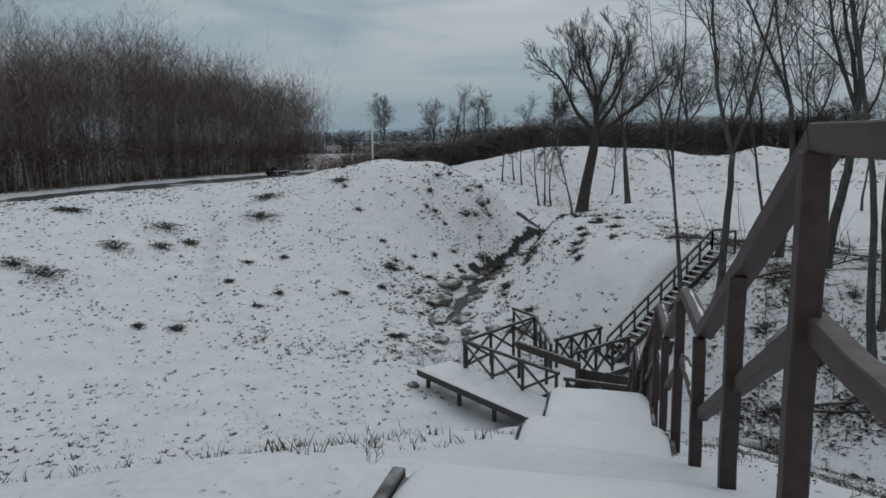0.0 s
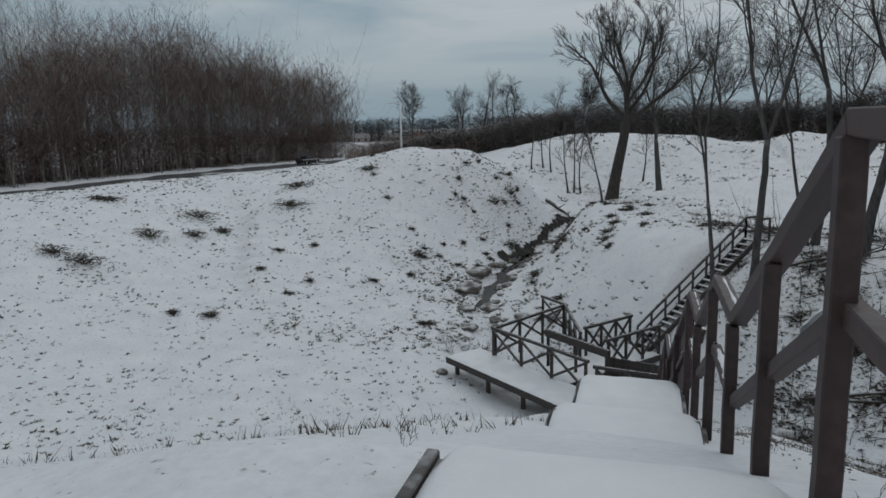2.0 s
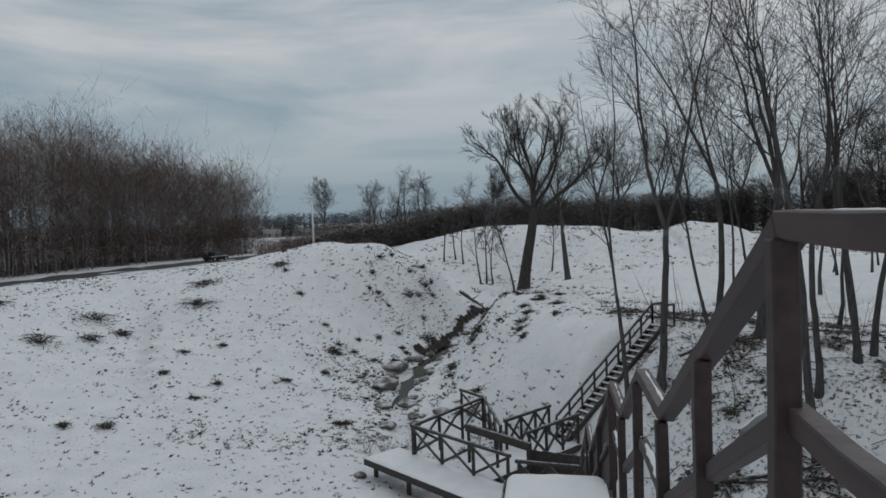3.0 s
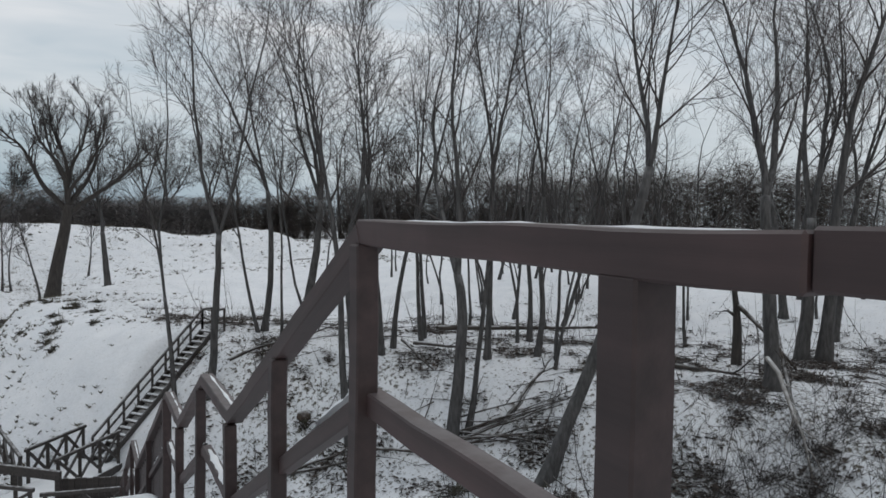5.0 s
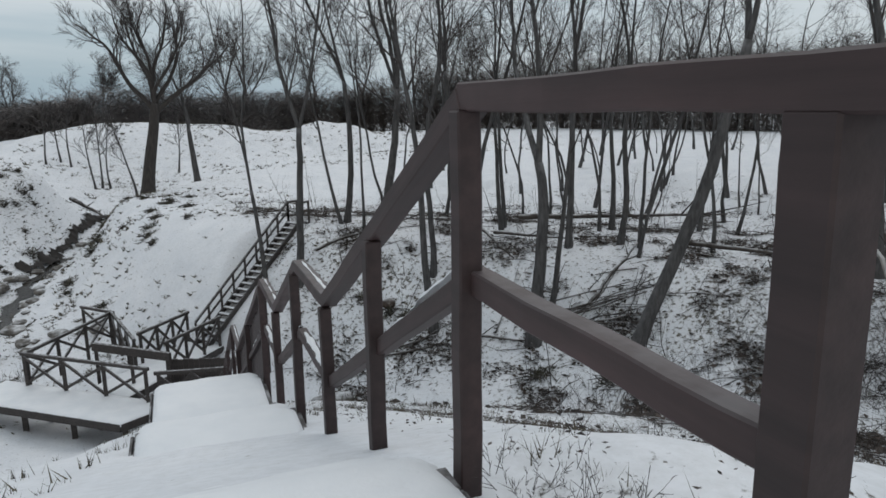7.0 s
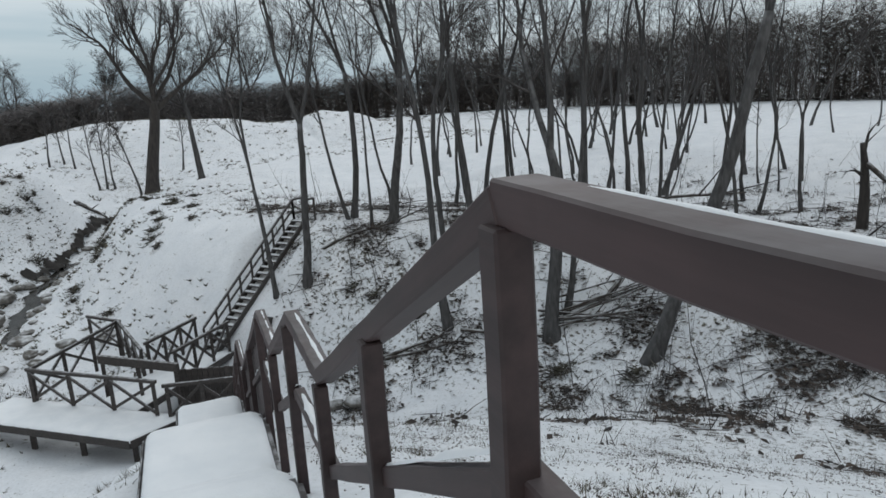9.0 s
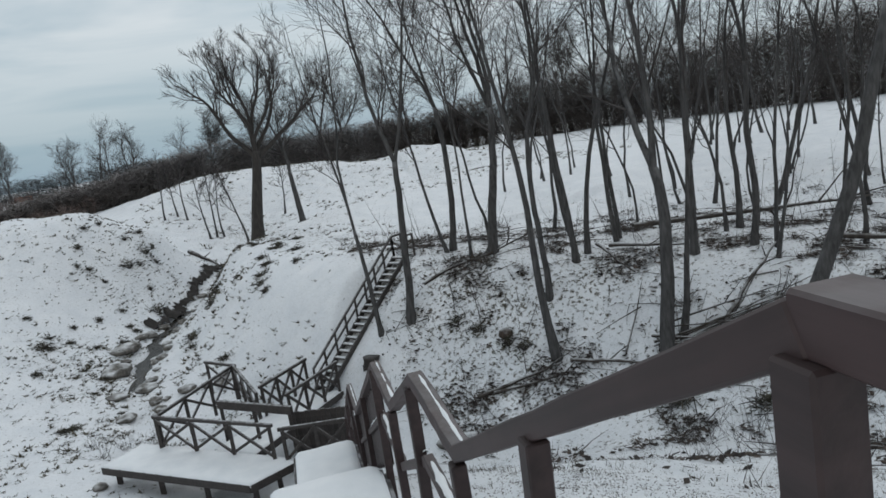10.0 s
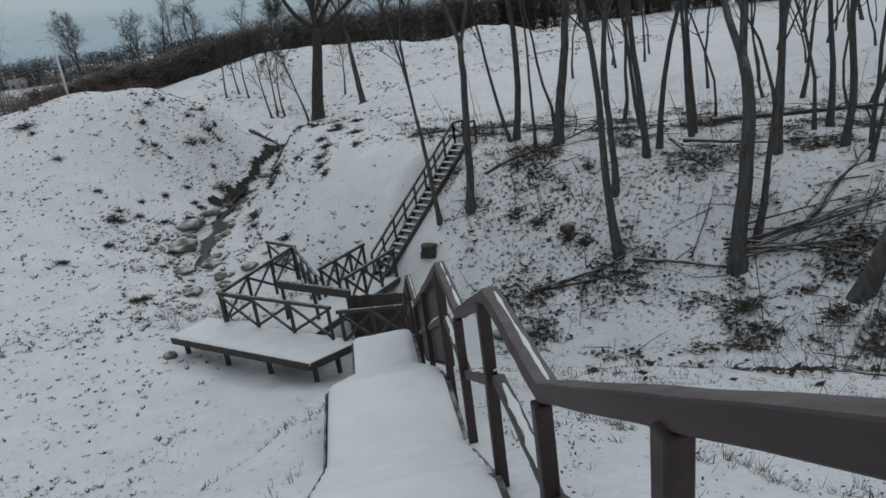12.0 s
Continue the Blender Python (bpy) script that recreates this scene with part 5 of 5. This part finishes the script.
def juniper(x, y, wide, tall, seed, label="low dark green-brown bush half buried in hillside snow"):
    """A low spreading evergreen bush: many short sprays on a flat dome, dusted with snow."""
    rng = np.random.RandomState(seed)
    top = thing("low_bush", label, "bush", (x, y, float(land(x, y))), "hillside bushes")
    verts, faces = [], []
    for _ in range(int(170 * wide)):
        a, r = rng.uniform(0, 6.283), abs(rng.normal(0, 0.48))
        px, py = math.cos(a) * r * wide, math.sin(a) * r * wide * 0.7
        pz = float(land(x + px, y + py)) - float(land(x, y)) + tall * max(0.08, 1 - r) * rng.uniform(0.0, 0.8)
        d = Vector((rng.normal(0, 1), rng.normal(0, 1), abs(rng.normal(0, 0.5)))).normalized() * rng.uniform(0.12, 0.34)
        s = d.cross(Vector((rng.normal(), rng.normal(), rng.normal()))).normalized() * 0.022
        b = len(verts)
        verts += [(px - s.x, py - s.y, pz - s.z), (px + s.x, py + s.y, pz + s.z), (px + d.x, py + d.y, pz + d.z)]
        faces.append((b, b + 1, b + 2))
    mesh_object("sprays", verts, faces, JUNIPER, top)
    stems = Tubes()
    for i in range(9):
        a = i * 0.7 + seed
        stems.add([Vector((0, 0, -0.1)), Vector((math.cos(a) * wide * 0.4, math.sin(a) * wide * 0.25, tall * 0.5)), Vector((math.cos(a) * wide * 0.85, math.sin(a) * wide * 0.5, tall * 0.35))], [0.03, 0.02, 0.008], 5)
    stems.object("woody_base", TWIGS, top)


for i, (x, y, w, h) in enumerate(((-26.2, 29.7, 1.5, 0.55), (-26.3, 34.3, 1.7, 0.5), (-25.8, 24.4, 1.7, 0.5), (-27.6, 24.4, 1.3, 0.5), (-21.3, 37.0, 1.9, 0.35), (-22.6, 40.3, 1.7, 0.35), (-31.8, 33.3, 1.2, 0.3), (-24.6, 31.5, 1.0, 0.4), (-23.9, 33.2, 0.9, 0.35), (-18.1, 42.4, 1.2, 0.25), (-19.4, 22.4, 0.45, 0.25), (-17.9, 22.9, 0.6, 0.25), (-32.5, 33.0, 1.2, 0.35), (-12.4, 35.5, 0.8, 0.3), (-9.3, 42.6, 0.9, 0.5), (-8.4, 43.6, 0.7, 0.4), (-7.9, 40.6, 0.8, 0.4))):
    juniper(x, y, w, h, 300 + i)


rnd = random.Random(91)
for i in range(20):
    juniper(rnd.uniform(-14, -7.6), rnd.uniform(36, 45), rnd.uniform(0.18, 0.42), rnd.uniform(0.10, 0.24), 520 + i)
for i, (x, y, w, h) in enumerate(((9.6, 15.4, 1.1, 0.2), (10.9, 13.6, 0.9, 0.18), (4.0, 18.5, 0.7, 0.18), (6.5, 20.6, 0.6, 0.4), (6.9, 20.2, 0.5, 0.25), (5.2, 22.2, 0.8, 0.15), (5.8, 21.6, 0.7, 0.15))):
    juniper(x, y, w, h, 480 + i, "tangle of dark roots and weeds on the ditch edge")
for i in range(26):
    x, y = rnd.uniform(-6.0, 0.5), rnd.uniform(28, 43)
    if float(nearest(STREAM, np.array(x), np.array(y))[0]) > 1.0 and x < 3.5 - 0.17 * (y - 26) ** 1.02:
        juniper(x, y, rnd.uniform(0.3, 0.6), rnd.uniform(0.12, 0.28), 400 + i)
for i in range(16):
    x, y = rnd.uniform(-20, -8), rnd.uniform(26, 46)
    juniper(x, y, rnd.uniform(0.2, 0.45), rnd.uniform(0.1, 0.2), 440 + i)


# ---- road side: a car, a lamp post, houses far off ----
def car(x, y, turn):
    top = thing("car", "small dark car on the wet road below the wood", "car", (x, y, float(land(x, y)) + 0.06))
    top.rotation_euler = (0, 0, turn)
    bm = bmesh.new()
    add_box(bm, pose(0, 0, 0.55), (4.2, 1.7, 0.55), 0.12)
    part("body", bm, CAR_PAINT, top)
    bm = bmesh.new()
    made = bmesh.ops.create_cube(bm, size=1, matrix=pose(-0.2, 0, 1.08) @ Matrix.Diagonal((2.3, 1.5, 0.55, 1)))
    for v in made["verts"]:
        if v.co.z > 1.1:
            v.co.x = -0.2 + (v.co.x + 0.2) * 0.62
            v.co.y *= 0.86
    bmesh.ops.bevel(bm, geom=bm.edges[:], offset=0.06, segments=2, affect="EDGES")
    part("cabin", bm, GLASS, top, "dark tinted windows")
    bm = bmesh.new()
    add_box(bm, pose(-0.2, 0, 1.36), (1.5, 1.32, 0.05), 0.02)
    part("roof", bm, CAR_PAINT, top)
    for wx in (-1.3, 1.3):
        for wy in (-0.78, 0.78):
            bm = bmesh.new()
            bmesh.ops.create_cone(bm, cap_ends=True, segments=20, radius1=0.31, radius2=0.31, depth=0.2, matrix=pose(wx, wy, 0.31, 90, 0, 0))
            bmesh.ops.bevel(bm, geom=bm.edges[:], offset=0.02, segments=1, affect="EDGES")
            wheel = part("wheel", bm, RUBBER, top)
            bm = bmesh.new()
            bmesh.ops.create_cone(bm, cap_ends=True, segments=16, radius1=0.19, radius2=0.17, depth=0.22, matrix=pose(wx, wy, 0.31, 90, 0, 0))
            part("rim", bm, POLE, wheel)


car(-52.2, 100.0, 1.35)


def lamp_post(x, y, height):
    top = thing("street_lamp", "pale steel street lamp standing behind the snowy mound", "lamp", (x, y, float(land(x, y)) - 0.2))
    t = Tubes()
    t.add([Vector((0, 0, 0)), Vector((0, 0, height * 0.5)), Vector((0, 0, height))], [0.16, 0.13, 0.10], 10)
    t.object("pole", POLE, top)
    t = Tubes()
    t.add([Vector((0, 0, height - 0.1)), Vector((-0.5, 0, height + 0.1)), Vector((-1.2, 0, height + 0.15))], [0.06, 0.05, 0.04], 6)
    t.object("arm", POLE, top)
    bm = bmesh.new()
    add_box(bm, pose(-1.4, 0, height + 0.12), (0.7, 0.25, 0.12), 0.03)
    part("lamp_head", bm, POLE, top)


lamp_post(-32.6, 90.3, 8.4)


def house(x, y, wide, deep, tall, turn, roof, label):
    top = thing("house", label, "house", (x, y, float(land(x, y)) - 0.3), "far houses")
    top.rotation_euler = (0, 0, turn)
    bm = bmesh.new()
    add_box(bm, pose(0, 0, tall / 2), (wide, deep, tall), 0.02)
    part("wall", bm, PLASTER, top)
    bm = bmesh.new()
    w, d = wide / 2 + 0.4, deep / 2 + 0.4
    vs = [bm.verts.new(c) for c in ((-w, -d, tall), (w, -d, tall), (w, d, tall), (-w, d, tall), (-w, 0, tall + deep * 0.42), (w, 0, tall + deep * 0.42))]
    for f in ((0, 1, 5, 4), (2, 3, 4, 5), (0, 4, 3), (1, 2, 5), (3, 2, 1, 0)):
        bm.faces.new([vs[i] for i in f])
    part("roof", bm, roof, top)
    for i in range(max(2, int(wide / 3))):
        px = -wide / 2 + (i + 0.5) * wide / max(2, int(wide / 3))
        for s in (-1, 1):
            bm = bmesh.new()
            add_box(bm, pose(px, s * (deep / 2 + 0.03), tall * 0.55), (1.1, 0.1, 1.3), 0.02)
            part("window", bm, GLASS, top)


FAR = "small pale house with a snowy roof far across the fields"
house(-138, 330, 7, 5, 2.6, 0.3, ROOF, FAR)
house(-122, 338, 6, 5, 2.4, -0.2, ROOF, FAR)
house(-108, 334, 6, 5, 2.4, 0.5, RED_ROOF, "small pale house with a dull red roof far across the fields")
house(4.2, 96.0, 2.8, 1.8, 0.7, 0.1, ROOF, "low pale building with a snowy roof at the wood edge")
